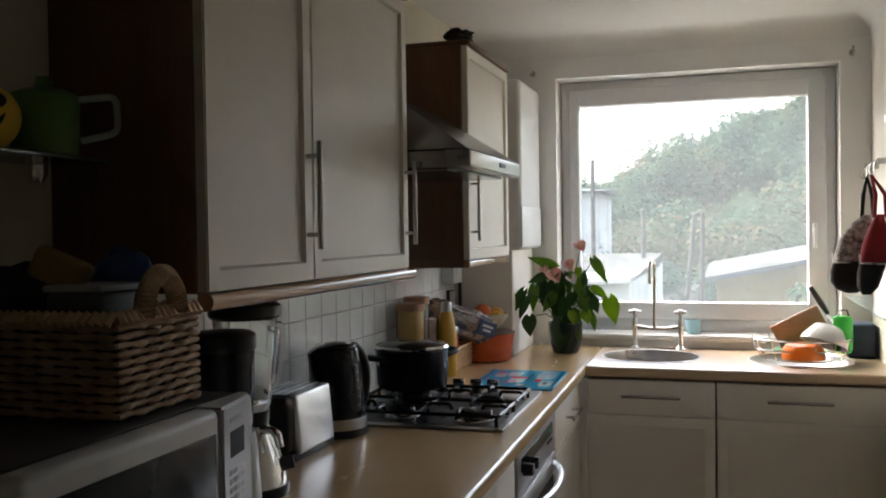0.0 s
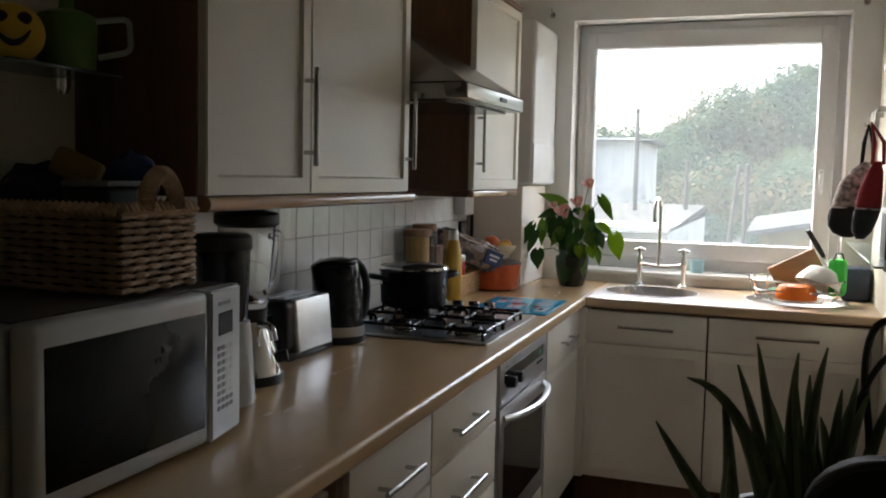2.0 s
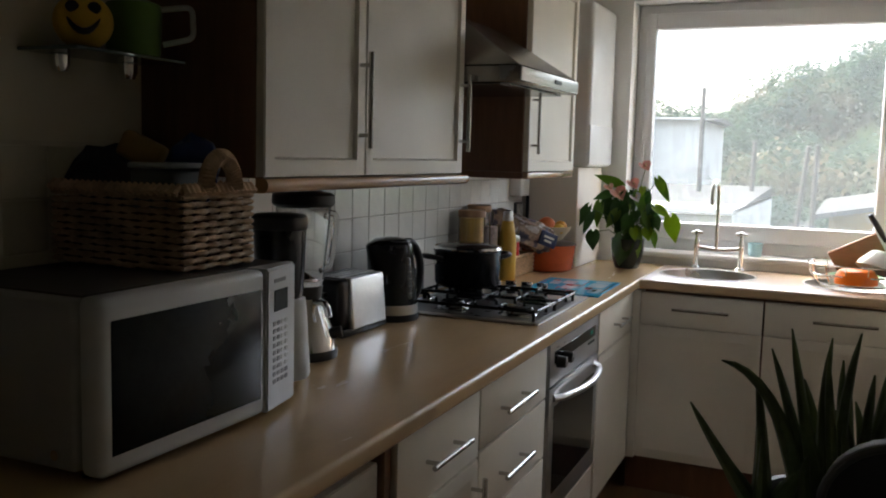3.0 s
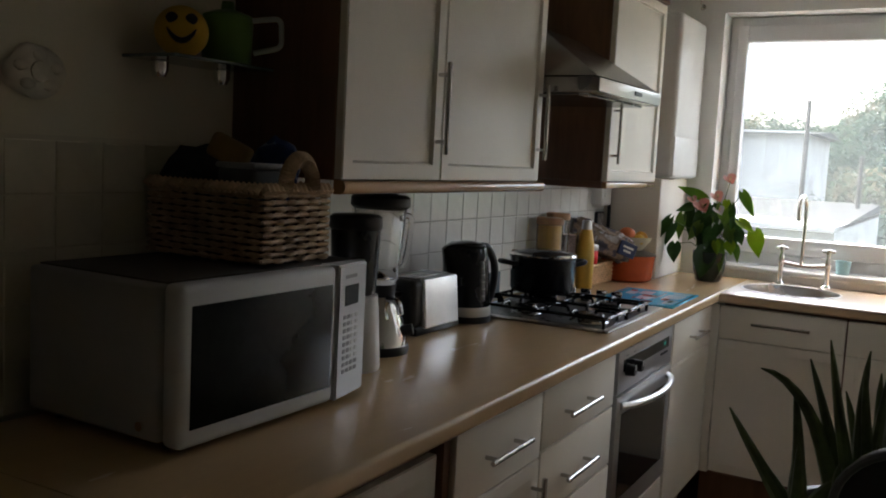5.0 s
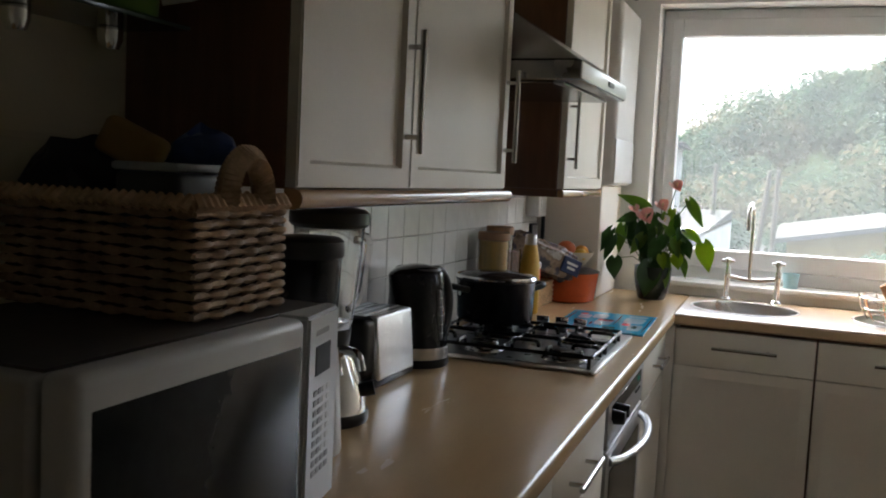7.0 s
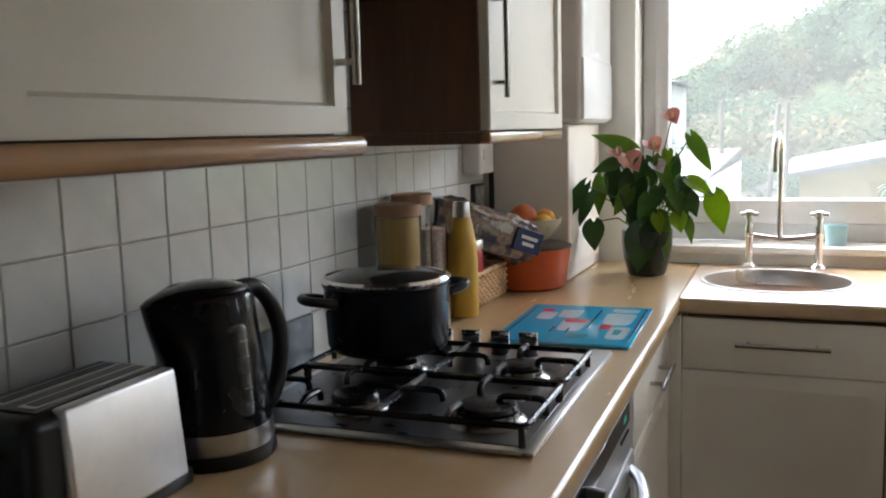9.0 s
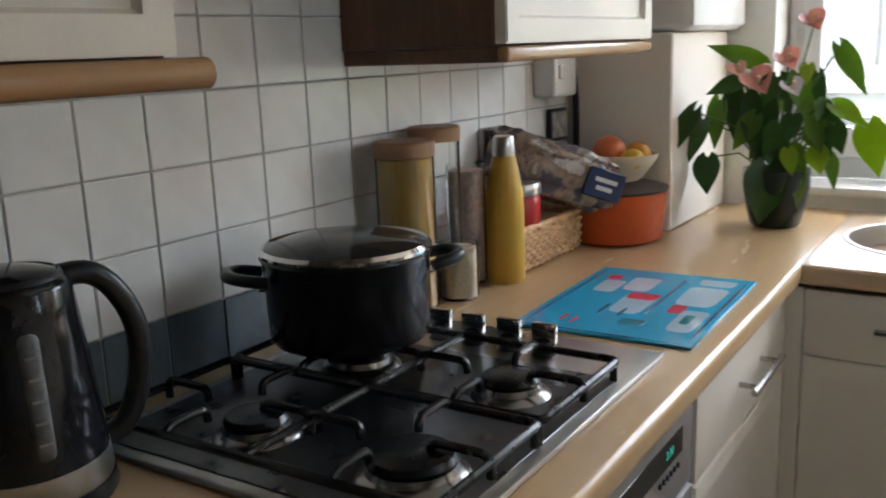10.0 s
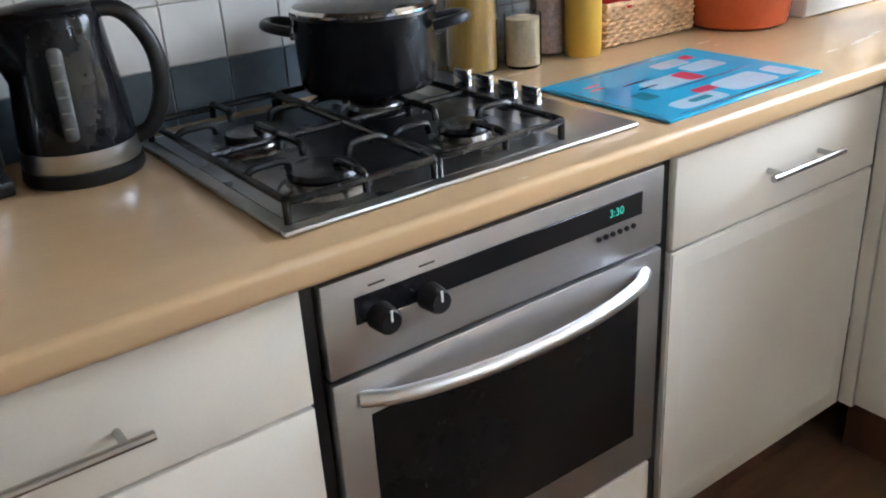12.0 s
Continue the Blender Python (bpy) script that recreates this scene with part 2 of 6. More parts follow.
part("wall_right", rw, BOUNCEWALL, None, "kitchen wall coloured warm to tint the light it bounces", 0, "structure")
# unseen wall, added so that no daylight enters from behind
part("wall_back", box(B(), (-0.15, YB - 0.1, 0), (W + 0.15, YB, HC)), PAINT, None, "plain cream wall added out of view to close the room", 0, "structure")
WX0, WX1, WZ0, WZ1 = 0.374, 1.58, 0.955, 2.14
wb = B()
for a, b in (((-0.15, YF, 0), (WX0, YF + 0.24, HC)), ((WX1, YF, 0), (W, YF + 0.24, HC)), ((WX0, YF, 0), (WX1, YF + 0.24, WZ0)), ((WX0, YF, WZ1), (WX1, YF + 0.24, HC))):
    box(wb, a, b)
part("wall_window", wb, WHITEWALL, None, "white painted wall round the kitchen window", 0, "structure")
cv = B()
n0 = 8
for side in (0, 1):
    prof = [(0.0, HC - 0.09)] + [(0.09 - 0.09 * math.cos(k / n0 * math.pi / 2), HC - 0.09 + 0.09 * math.sin(k / n0 * math.pi / 2)) for k in range(1, n0 + 1)]
    if side == 0:
        rows = [[cv.verts.new((x, YF - d - 0.001, z)) for d, z in prof] for x in (-0.005, W)]
    else:
        rows = [[cv.verts.new((W - d - 0.001, y, z)) for d, z in prof] for y in (YB, YF)]
    for k in range(n0):
        cv.faces.new((rows[0][k], rows[1][k], rows[1][k + 1], rows[0][k + 1]))
part("trim", cv, CEIL, None, "curved white plaster coving under the ceiling", 40, "structure")
part("pier", box(B(), (-0.006, 1.40, 0.914), (0.258, YF - 0.008, 1.362), 0.004), BOUNCEWALL, None, "boxed-in pipe pier beside the window, warm bounced light in its colour", 40, "structure")

# the window: fixed frame, opening sash, pane, sill board
win = thing("window_1", (0.97, 1.98, WZ0), "white plastic double-glazed kitchen window, closed", "window", kind="structure")
fb = B()
FX0, FX1, FZ0, FZ1 = WX0 + 0.004, WX1 - 0.004, WZ0 + 0.02, WZ1 - 0.003


def ring(bm, x0, x1, z0, z1, w, y0, y1, bev=0.006):
    box(bm, (x0, y0, z0), (x0 + w, y1, z1), bev, 2)
    box(bm, (x1 - w, y0, z0), (x1, y1, z1), bev, 2)
    box(bm, (x0 + w - 0.002, y0, z0), (x1 - w + 0.002, y1, z0 + w), bev, 2)
    box(bm, (x0 + w - 0.002, y0, z1 - w), (x1 - w + 0.002, y1, z1), bev, 2)


ring(fb, FX0, FX1, FZ0, FZ1, 0.055, 1.945, 2.02)
part("window_frame", fb, UPVC, win)
sb = B()
SX0, SX1, SZ0, SZ1 = FX0 + 0.04, FX1 - 0.04, FZ0 + 0.055, FZ1 - 0.04
for a, b in (((SX0, SZ0), (SX0 + 0.047, SZ1)), ((SX1 - 0.076, SZ0), (SX1, SZ1)), ((SX0 + 0.045, SZ0), (SX1 - 0.074, SZ0 + 0.078)), ((SX0 + 0.045, SZ1 - 0.078), (SX1 - 0.074, SZ1))):
    box(sb, (a[0], 1.925, a[1]), (b[0], 1.99, b[1]), 0.01, 2)
part("window_sash", sb, UPVC, win)
pane = part("pane", box(B(), (FX0 + 0.07, 1.972, FZ0 + 0.09), (FX1 - 0.07, 1.977, FZ1 - 0.07)), HAZEPANE, win, "", 0)
pane.visible_shadow = False
part("window_sill", box(B(), (WX0 + 0.002, 1.79, WZ0 - 0.005), (WX1 - 0.002, 1.96, WZ0 + 0.018), 0.006, 2), UPVC, win)
hb = B()
box(hb, (1.478, 1.915, 1.40), (1.498, 1.926, 1.46), 0.003)
box(hb, (1.481, 1.900, 1.35), (1.495, 1.916, 1.44), 0.005, 2)
part("window_handle", hb, UPVC, win)

# an unseen second window, added for side light, placed by a reflection in the microwave's glass
win2 = thing("window_2", (W + 0.1, 0.54, RZ0), "unseen side window added for daylight, white plastic, closed", "window", kind="structure")
f2 = B()
for a, b in (((W + 0.06, RY0, RZ0), (W + 0.13, RY0 + 0.07, RZ1)), ((W + 0.06, RY1 - 0.07, RZ0), (W + 0.13, RY1, RZ1)), ((W + 0.06, RY0 + 0.068, RZ0), (W + 0.13, RY1 - 0.068, RZ0 + 0.07)), ((W + 0.06, RY0 + 0.068, RZ1 - 0.07), (W + 0.13, RY1 - 0.068, RZ1))):
    box(f2, a, b, 0.006, 2)
part("window_frame", f2, UPVC, win2)
p2 = part("pane", box(B(), (W + 0.09, RY0 + 0.06, RZ0 + 0.06), (W + 0.095, RY1 - 0.06, RZ1 - 0.06)), GLASS, win2, "", 0)
p2.visible_shadow = False

# ---- base units ----
ML, MS = left_run(0.565), sink_run(1.235)
ZD = 0.862


def carcass(name, a, b, base, label, cat="cabinet", grp="base units"):
    u = thing(name, base, label, cat, grp)
    part("body", box(B(), a, b, 0.002), DARK, u)
    return u


def plinth(u, a, b):
    part("plinth", box(B(), a, b, 0.002), DARK, u)


# appliance bay at the near end, then drawer units, oven, drawer-and-door unit, corner
u = carcass("base_cabinet", (0.01, -1.72, 0.15), (0.54, -1.03, 0.87), (0.3, -1.38, 0), "cream-fronted base cabinet under the worktop")
part("door", shaker(left_run(0.54), -1.715, -1.035, 0.155, 0.825, 0.05, 0.02, 0.003), CREAM, u)
plinth(u, (0.05, -1.72, 0), (0.5, -1.03, 0.15))
u = carcass("base_cabinet", (0.01, -1.025, 0.15), (0.562, -0.562, 0.87), (0.3, -0.8, 0), "cream base cabinet with one drawer over a door")
d = part("drawer_front", flat_front(ML, -1.0, -0.565, 0.697, ZD), CREAM, u)
part("handle", bar(ML, -0.895, 0.778, -0.69, 0.778, 0.02), HANDLE, d, "satin nickel bar handle")
d = part("door", shaker(ML, -1.0, -0.565, 0.155, 0.692, 0.05, 0.02, 0.003), CREAM, u)
part("handle", bar(ML, -0.60, 0.44, -0.60, 0.66, 0.02), HANDLE, d, "satin nickel bar handle")
part("filler", box(B(), (0.40, -1.03, 0.152), (0.572, -1.004, 0.868)), DARK, u)
plinth(u, (0.05, -1.02, 0), (0.5, -0.565, 0.15))
u = carcass("drawer_unit", (0.01, -0.558, 0.15), (0.562, -0.018, 0.87), (0.3, -0.29, 0), "cream base unit with a stack of drawers")
for v0, v1 in ((0.707, ZD), (0.530, 0.702), (0.345, 0.525), (0.155, 0.340)):
    d = part("drawer_front", flat_front(ML, -0.556, -0.02, v0, v1), CREAM, u)
    part("handle", bar(ML, -0.44, (v0 + v1) / 2 - 0.008, -0.218, (v0 + v1) / 2 - 0.008, 0.02), HANDLE, d, "satin nickel bar handle")
plinth(u, (0.05, -0.558, 0), (0.5, -0.018, 0.15))
u = carcass("base_cabinet", (0.01, 0.612, 0.15), (0.562, 1.2, 0.87), (0.3, 0.9, 0), "cream base cabinet with one drawer over a panelled door")
d = part("drawer_front", flat_front(ML, 0.628, 1.205, 0.702, 0.858), CREAM, u)
part("handle", bar(ML, 0.835, 0.778, 1.04, 0.778, 0.02), HANDLE, d, "satin nickel bar handle")
part("door", shaker(ML, 0.628, 1.205, 0.155, 0.697, 0.05, 0.02, 0.003), CREAM, u)
plinth(u, (0.05, 0.602, 0), (0.5, 1.23, 0.15))
for x0, x1, h0, h1 in ((0.598, 1.075, 0.73, 0.95), (1.082, 1.665, 1.26, 1.485)):
    u = carcass("sink_cabinet", (x0 - 0.01 if x0 > 1 else 0.61, 1.238, 0.15), (x1 + 0.004, 1.78, 0.87), ((x0 + x1) / 2, 1.5, 0), "cream base cabinet under the sink worktop")
    d = part("drawer_front", flat_front(MS, x0, x1, 0.727, ZD), CREAM, u)
    part("handle", bar(MS, h0, 0.802, h1, 0.802, 0.02), HANDLE, d, "satin nickel bar handle")
    if x0 < 1:
        part("corner_post", box(B(), (0.563, 1.2125, 0.156), (0.5965, 1.2345, 0.867), 0.002), CREAM, u)
    part("door", shaker(MS, x0, x1, 0.165, 0.7245, 0.05, 0.02, 0.003), CREAM, u)
    plinth(u, (x0 + 0.002 if x0 > 1 else 0.55, 1.285, 0), (x1 + 0.004, 1.5, 0.15))
part("filler_panel", box(B(), (1.672, 1.218, 0.0), (W - 0.002, 1.24, 0.868)), CREAM, None, "narrow cream filler panel beside the wall", 0, category="panel")


# ---- worktops: rounded front edge, cut out for the sink bowls ----
def front_edge(z0, z1, r, n=6):
    """(out, z) outline of the rolled front edge."""
    zc0, zc1 = z0 + r, z1 - r
    lo = [(-r + r * math.sin(a), zc0 - r * math.cos(a)) for a in [k / n * math.pi / 2 for k in range(n + 1)]]
    hi = [(-r + r * math.cos(a), zc1 + r * math.sin(a)) for a in [k / n * math.pi / 2 for k in range(n + 1)]]
    return lo + hi


def long_top(x_front, y0, y1):
    bm = B()
    edge = [(x_front + o, z) for o, z in front_edge(0.873, 0.913, 0.011)]
    prof = [(0.0, 0.873)] + edge + [(0.0, 0.913)]
    a, b = [bm.verts.new((x, y0, z)) for x, z in prof], [bm.verts.new((x, y1, z)) for x, z in prof]
    bm.faces.new(a)
    bm.faces.new(b[::-1])
    for k in range(len(prof)):
        k2 = (k + 1) % len(prof)
        bm.faces.new((a[k], a[k2], b[k2], b[k]))
    return bm


XF, TURN, PIVOT = 0.613, radians(1.1), Vector((0.3, 0.15, 0.0))


def joint(y):
    """Where the long worktop, a degree out of square with the window wall, ends beside the sink run."""
    return XF - (y - PIVOT.y) * math.tan(TURN) + 0.0006


part("worktop", long_top(XF, -1.73, YF - 0.003), TOP, None, "beech-effect laminate worktop along the tiled wall", 50, category="worktop")
part("worktop", long_top(XF, -2.35, -1.734), TOP, None, "end piece of beech-effect laminate worktop", 50, category="worktop")
u = carcass("base_cabinet", (0.01, -2.34, 0.15), (0.54, -1.725, 0.87), (0.3, -2.0, 0), "cream-fronted base cabinet under the worktop")
part("door", shaker(left_run(0.54), -2.335, -1.725, 0.155, 0.825), CREAM, u)
plinth(u, (0.05, -2.34, 0), (0.5, -1.73, 0.15))
SINK, DRAIN, RS = (0.815, 1.53), (1.40, 1.53), 0.195
st = B()
segs, yfr = 40, 1.198
edge = [(yfr - o, z) for o, z in front_edge(0.873, 0.913, 0.011)]
ra, rb = [st.verts.new((joint(y), y, z)) for y, z in edge], [st.verts.new((W - 0.003, y, z)) for y, z in edge]
for k in range(len(edge) - 1):
    st.faces.new((ra[k], rb[k], rb[k + 1], ra[k + 1]))
loops = [[ra[-1], rb[-1], st.verts.new((W - 0.003, YF - 0.003, 0.913)), st.verts.new((joint(YF), YF - 0.003, 0.913))]]
for cx, cy in (SINK, DRAIN):
    loops.append([st.verts.new((cx + RS * math.cos(2 * math.pi * k / segs), cy + RS * math.sin(2 * math.pi * k / segs), 0.913)) for k in range(segs)])
rims = []
for lp in loops:
    for k in range(len(lp)):
        e = st.edges.get((lp[k], lp[(k + 1) % len(lp)])) or st.edges.new((lp[k], lp[(k + 1) % len(lp)]))
        rims.append(e)
bmesh.ops.triangle_fill(st, use_beauty=True, edges=rims)
for lp in loops[1:]:
    low = [st.verts.new((v.co.x, v.co.y, 0.873)) for v in lp]
    for k in range(segs):
        st.faces.new((lp[k], lp[(k + 1) % segs], low[(k + 1) % segs], low[k]))
part("worktop", st, TOPX, None, "beech-effect laminate worktop under the window", 50, category="worktop")
for nm, (cx, cy), lab in (("sink_bowl", SINK, "round stainless steel sink bowl set in the worktop"), ("drainer_bowl", DRAIN, "round stainless steel drainer set in the worktop")):
    s = thing(nm, (cx, cy, 0.79), lab, "sink")
    dep = 0.76 if nm == "sink_bowl" else 0.86
    part("bowl", lathe(B(), [(0, dep), (0.14, dep + 0.002), (0.175, dep + 0.02), (0.19, 0.90), (0.193, 0.9145), (0.198, 0.9165), (0.203, 0.9155), (0.204, 0.9132)], (cx, cy), 40), STEEL, s)
    part("waste", lathe(B(), [(0, dep + 0.006), (0.03, dep + 0.006), (0.034, dep + 0.001)], (cx, cy), 20), CHROME, s)

# ---- wall units and hood ----
MW = left_run(0.285)
ZW0, ZW1 = 1.347, 2.065


def wall_unit(y0, y1, doors, label, top=1.634):
    u = thing("wall_cabinet", (0.15, (y0 + y1) / 2, ZW0), label, "cabinet", "wall units")
    part("body", box(B(), (-0.006, y0, ZW0), (0.283, y1, ZW1), 0.002), DARK, u)
    part("cornice", box(B(), (-0.004, y0 + 0.002, ZW1), (0.315, y1 - 0.002, ZW1 + 0.018), 0.004), DARK, u)
    for a, b, hy in doors:
        d = part("door", shaker(MW, a, b, ZW0 + 0.003, ZW1 - 0.003), CREAM, u)
        part("handle", bar(MW, hy, 1.413, hy, top, 0.02, 0.028), HANDLE, d, "satin nickel bar handle")
    return u


wu = wall_unit(-1.007, -0.018, ((-1.005, -0.605, -0.63), (-0.601, -0.02, -0.044)), "dark walnut wall cabinet with two cream panelled doors")
pb = B()
prof = [(0.0, 0.0), (0.0, 0.03)] + [(0.016 + 0.015 * math.cos(a), 0.015 + 0.015 * math.sin(a)) for a in [math.pi / 2 - k * math.pi / 8 for k in range(9)]]
a, b = [pb.verts.new((0.285 + o, -1.007, ZW0 - 0.029 + z)) for o, z in prof], [pb.verts.new((0.285 + o, 0.012, ZW0 - 0.029 + z)) for o, z in prof]
pb.faces.new(a), pb.faces.new(b[::-1])
for k in range(len(prof)):
    pb.faces.new((a[k], a[(k + 1) % len(prof)], b[(k + 1) % len(prof)], b[k]))
part("pelmet", pb, PELMET, wu, "rounded beech light pelmet")
wu = wall_unit(0.575, 1.15, ((0.577, 1.148, 0.602),), "dark walnut wall cabinet with a cream panelled door")
part("light_board", box(B(), (0.0, 0.577, ZW0 - 0.024), (0.284, 1.148, ZW0 - 0.0005), 0.002), DARK, wu)
part("pelmet", box(B(), (0.2845, 0.577, ZW0 - 0.024), (0.306, 1.148, ZW0 - 0.0005), 0.007, 3), PELMET, wu)

hood = thing("cooker_hood", (0.24, 0.28, 1.615), "stainless steel cooker hood over the hob", "cooker hood")
hb = B()
Y0, Y1, XH = -0.012, 0.572, 0.478
lo = [hb.verts.new(p) for p in ((0.0, Y0, 1.664), (XH - 0.004, Y0, 1.664), (XH - 0.004, Y1, 1.664), (0.0, Y1, 1.664))]
hi = [hb.verts.new(p) for p in ((0.0, Y0 + 0.12, 1.83), (0.22, Y0 + 0.12, 1.83), (0.22, Y1 - 0.12, 1.83), (0.0, Y1 - 0.12, 1.83))]
hb.faces.new(lo), hb.faces.new(hi)
for k in range(4):
    hb.faces.new((lo[k], lo[(k + 1) % 4], hi[(k + 1) % 4], hi[k]))
bmesh.ops.bevel(hb, geom=list(hb.edges), offset=0.004, segments=2, affect="EDGES")
part("canopy", hb, DARKENED_STEEL, hood)
# rim coloured as if reflecting dark, front strip lighter as if lit
part("rim", box(B(), (0.0, Y0, 1.618), (XH - 0.003, Y1, 1.663), 0.003, 2), DARKENED_STEEL, hood)
part("fascia", box(B(), (XH - 0.0028, Y0 + 0.001, 1.622), (XH + 0.0015, Y1 - 0.001, 1.661), 0.0015, 2), STEEL, hood, "front strip in lighter brushed steel, as if lit")
part("filter", box(B(), (0.03, Y0 + 0.03, 1.611), (XH - 0.05, Y1 - 0.03, 1.616), 0.002), DARKENED_STEEL, hood)
part("switch", box(B(), (XH - 0.001, 0.30, 1.634), (XH + 0.005, 0.37, 1.648), 0.002), BLACK, hood, "black slider switch")

boiler = thing("boiler", (0.15, 1.57, 1.364), "white wall-hung gas boiler on the pipe pier", "boiler")
part("casing", box(B(), (-0.004, 1.402, 1.364), (0.30, 1.812, 2.085), 0.022, 4), WHITEPL, boiler)
part("lower_cover", box(B(), (0.003, 1.408, 1.372), (0.3035, 1.806, 1.55), 0.01, 2), WHITEPL, boiler)

# ---- oven ----
ox = 0.578
oven = thing("oven", (0.3, 0.3, 0.15), "stainless steel built-in electric oven with black glass door", "oven")
part("body", box(B(), (0.02, 0.004, 0.15), (0.562, 0.598, 0.868), 0.002), BLACK, oven)
part("control_panel", box(B(), (0.562, 0.004, 0.728), (ox + 0.010, 0.597, 0.858), 0.003, 2), OVENSTEEL, oven)
part("display_strip", box(B(), (ox + 0.008, 0.047, 0.792), (ox + 0.0115, 0.549, 0.829), 0.001), GLOSSBLACK, oven)
for y in (0.08, 0.155):
    kb = lathe(B(), [(0, 0.028), (0.014, 0.028), (0.017, 0.024), (0.019, 0.0), (0, 0)], n=20)
    bmesh.ops.transform(kb, matrix=pose(ox + 0.011, y, 0.795) @ pose(0, 0, 0, 0, 90, 0), verts=kb.verts)
    k = part("knob", kb, BLACK, oven)
    part("pointer", box(B(), (ox + 0.0385, y - 0.0015, 0.797), (ox + 0.0405, y + 0.0015, 0.812)), WHITEPL, k)
    part("mark", box(B(), (ox + 0.0095, y - 0.012, 0.838), (ox + 0.0107, y + 0.012, 0.8405)), BLACK, oven)
for k in range(6):
    part("button", cyl(B(), (ox + 0.008, 0.458 + 0.0145 * k, 0.778), (ox + 0.013, 0.458 + 0.0145 * k, 0.778), 0.0042, n=10), BLACK, oven)
dd = part("door", box(B(), (0.562, 0.004, 0.318), (ox + 0.012, 0.597, 0.722), 0.004, 2), OVENSTEEL, oven)
part("glass", box(B(), (ox + 0.009, 0.053, 0.388), (ox + 0.0135, 0.547, 0.662), 0.002), BLACKGLASS, dd)
hp = [(ox + 0.012 + 0.055 * math.sin(math.pi * k / 16) ** 0.6, 0.04 + 0.52 * k / 16, 0.690) for k in range(17)]
part("handle", tube(B(), hp, 0.011, 10), mat("satin_aluminium", (0.78, 0.78, 0.78), 0.3, 1.0, vary=0.04), dd, "long curved bright metal handle")
part("lower_panel", box(B(), (0.562, 0.004, 0.155), (ox + 0.007, 0.597, 0.308), 0.003), CREAM, oven, "cream panel under the oven")
for y0, y1 in ((-0.016, 0.001), (0.601, 0.625)):
    part("side_trim", box(B(), (0.40, y0, 0.152), (0.574, y1, 0.866), 0.001), BLACK, oven)
LED = bpy.data.materials.new("clock_digits")
LED.use_nodes = True
LED.node_tree.nodes["Principled BSDF"].inputs["Base Color"].default_value = (0.05, 0.4, 0.3, 1)
LED.node_tree.nodes["Principled BSDF"].inputs["Emission Color"].default_value = (0.1, 0.9, 0.6, 1)
LED.node_tree.nodes["Principled BSDF"].inputs["Emission Strength"].default_value = 0.011


def lettering(name, body, size, M, material, parent, label=""):
    cu = bpy.data.curves.new(name, "FONT")
    cu.body, cu.size, cu.extrude, cu.align_x, cu.align_y = body, size, 0.0004, "CENTER", "CENTER"
    tmp = bpy.data.objects.new(name, cu)
    scene.collection.objects.link(tmp)
    me = bpy.data.meshes.new_from_object(tmp.evaluated_get(bpy.context.evaluated_depsgraph_get()))
    bpy.data.objects.remove(tmp)
    bm = B()
    bm.from_mesh(me)
    bmesh.ops.transform(bm, matrix=M, verts=bm.verts)
    return part(name, bm, material, parent, label, 0)


lettering("clock", "3:30", 0.0175, Matrix(((0, 0, 1, ox + 0.0121), (1, 0, 0, 0.493), (0, 1, 0, 0.811), (0, 0, 0, 1))), LED, oven, "green lit clock digits")

# ---- hob ----
hob = thing("gas_hob", (0.3, 0.28, 0.913), "four-burner stainless steel gas hob with black pan supports", "hob")
hb = B()
box(hb, (0.058, -0.013, 0.9135), (0.553, 0.577, 0.9215), 0.004, 2)
part("plate", hb, STEEL, hob)
part("well", box(B(), (0.075, 0.004, 0.9216), (0.535, 0.445, 0.9232), 0.0008), mat("hob_steel_pan", (0.19, 0.19, 0.195), 0.3, 1.0, vary=0.2, scale=14, wear=0.25), hob)
for (bx, by), r in (((0.452, 0.098), 0.046), ((0.436, 0.338), 0.036), ((0.236, 0.098), 0.036), ((0.205, 0.335), 0.04)):
    bu = part("burner", lathe(B(), [(r + 0.016, 0.9235), (r + 0.013, 0.927), (r + 0.004, 0.931), (r + 0.001, 0.938), (0, 0.938)], (bx, by), 28), DARKENED_STEEL, hob)
    part("burner_cap", lathe(B(), [(r - 0.001, 0.937), (r + 0.002, 0.943), (r - 0.002, 0.949), (r - 0.014, 0.951), (0, 0.951)], (bx, by), 28), ENAMEL, bu, "black enamel burner cap")
ZG = 0.955
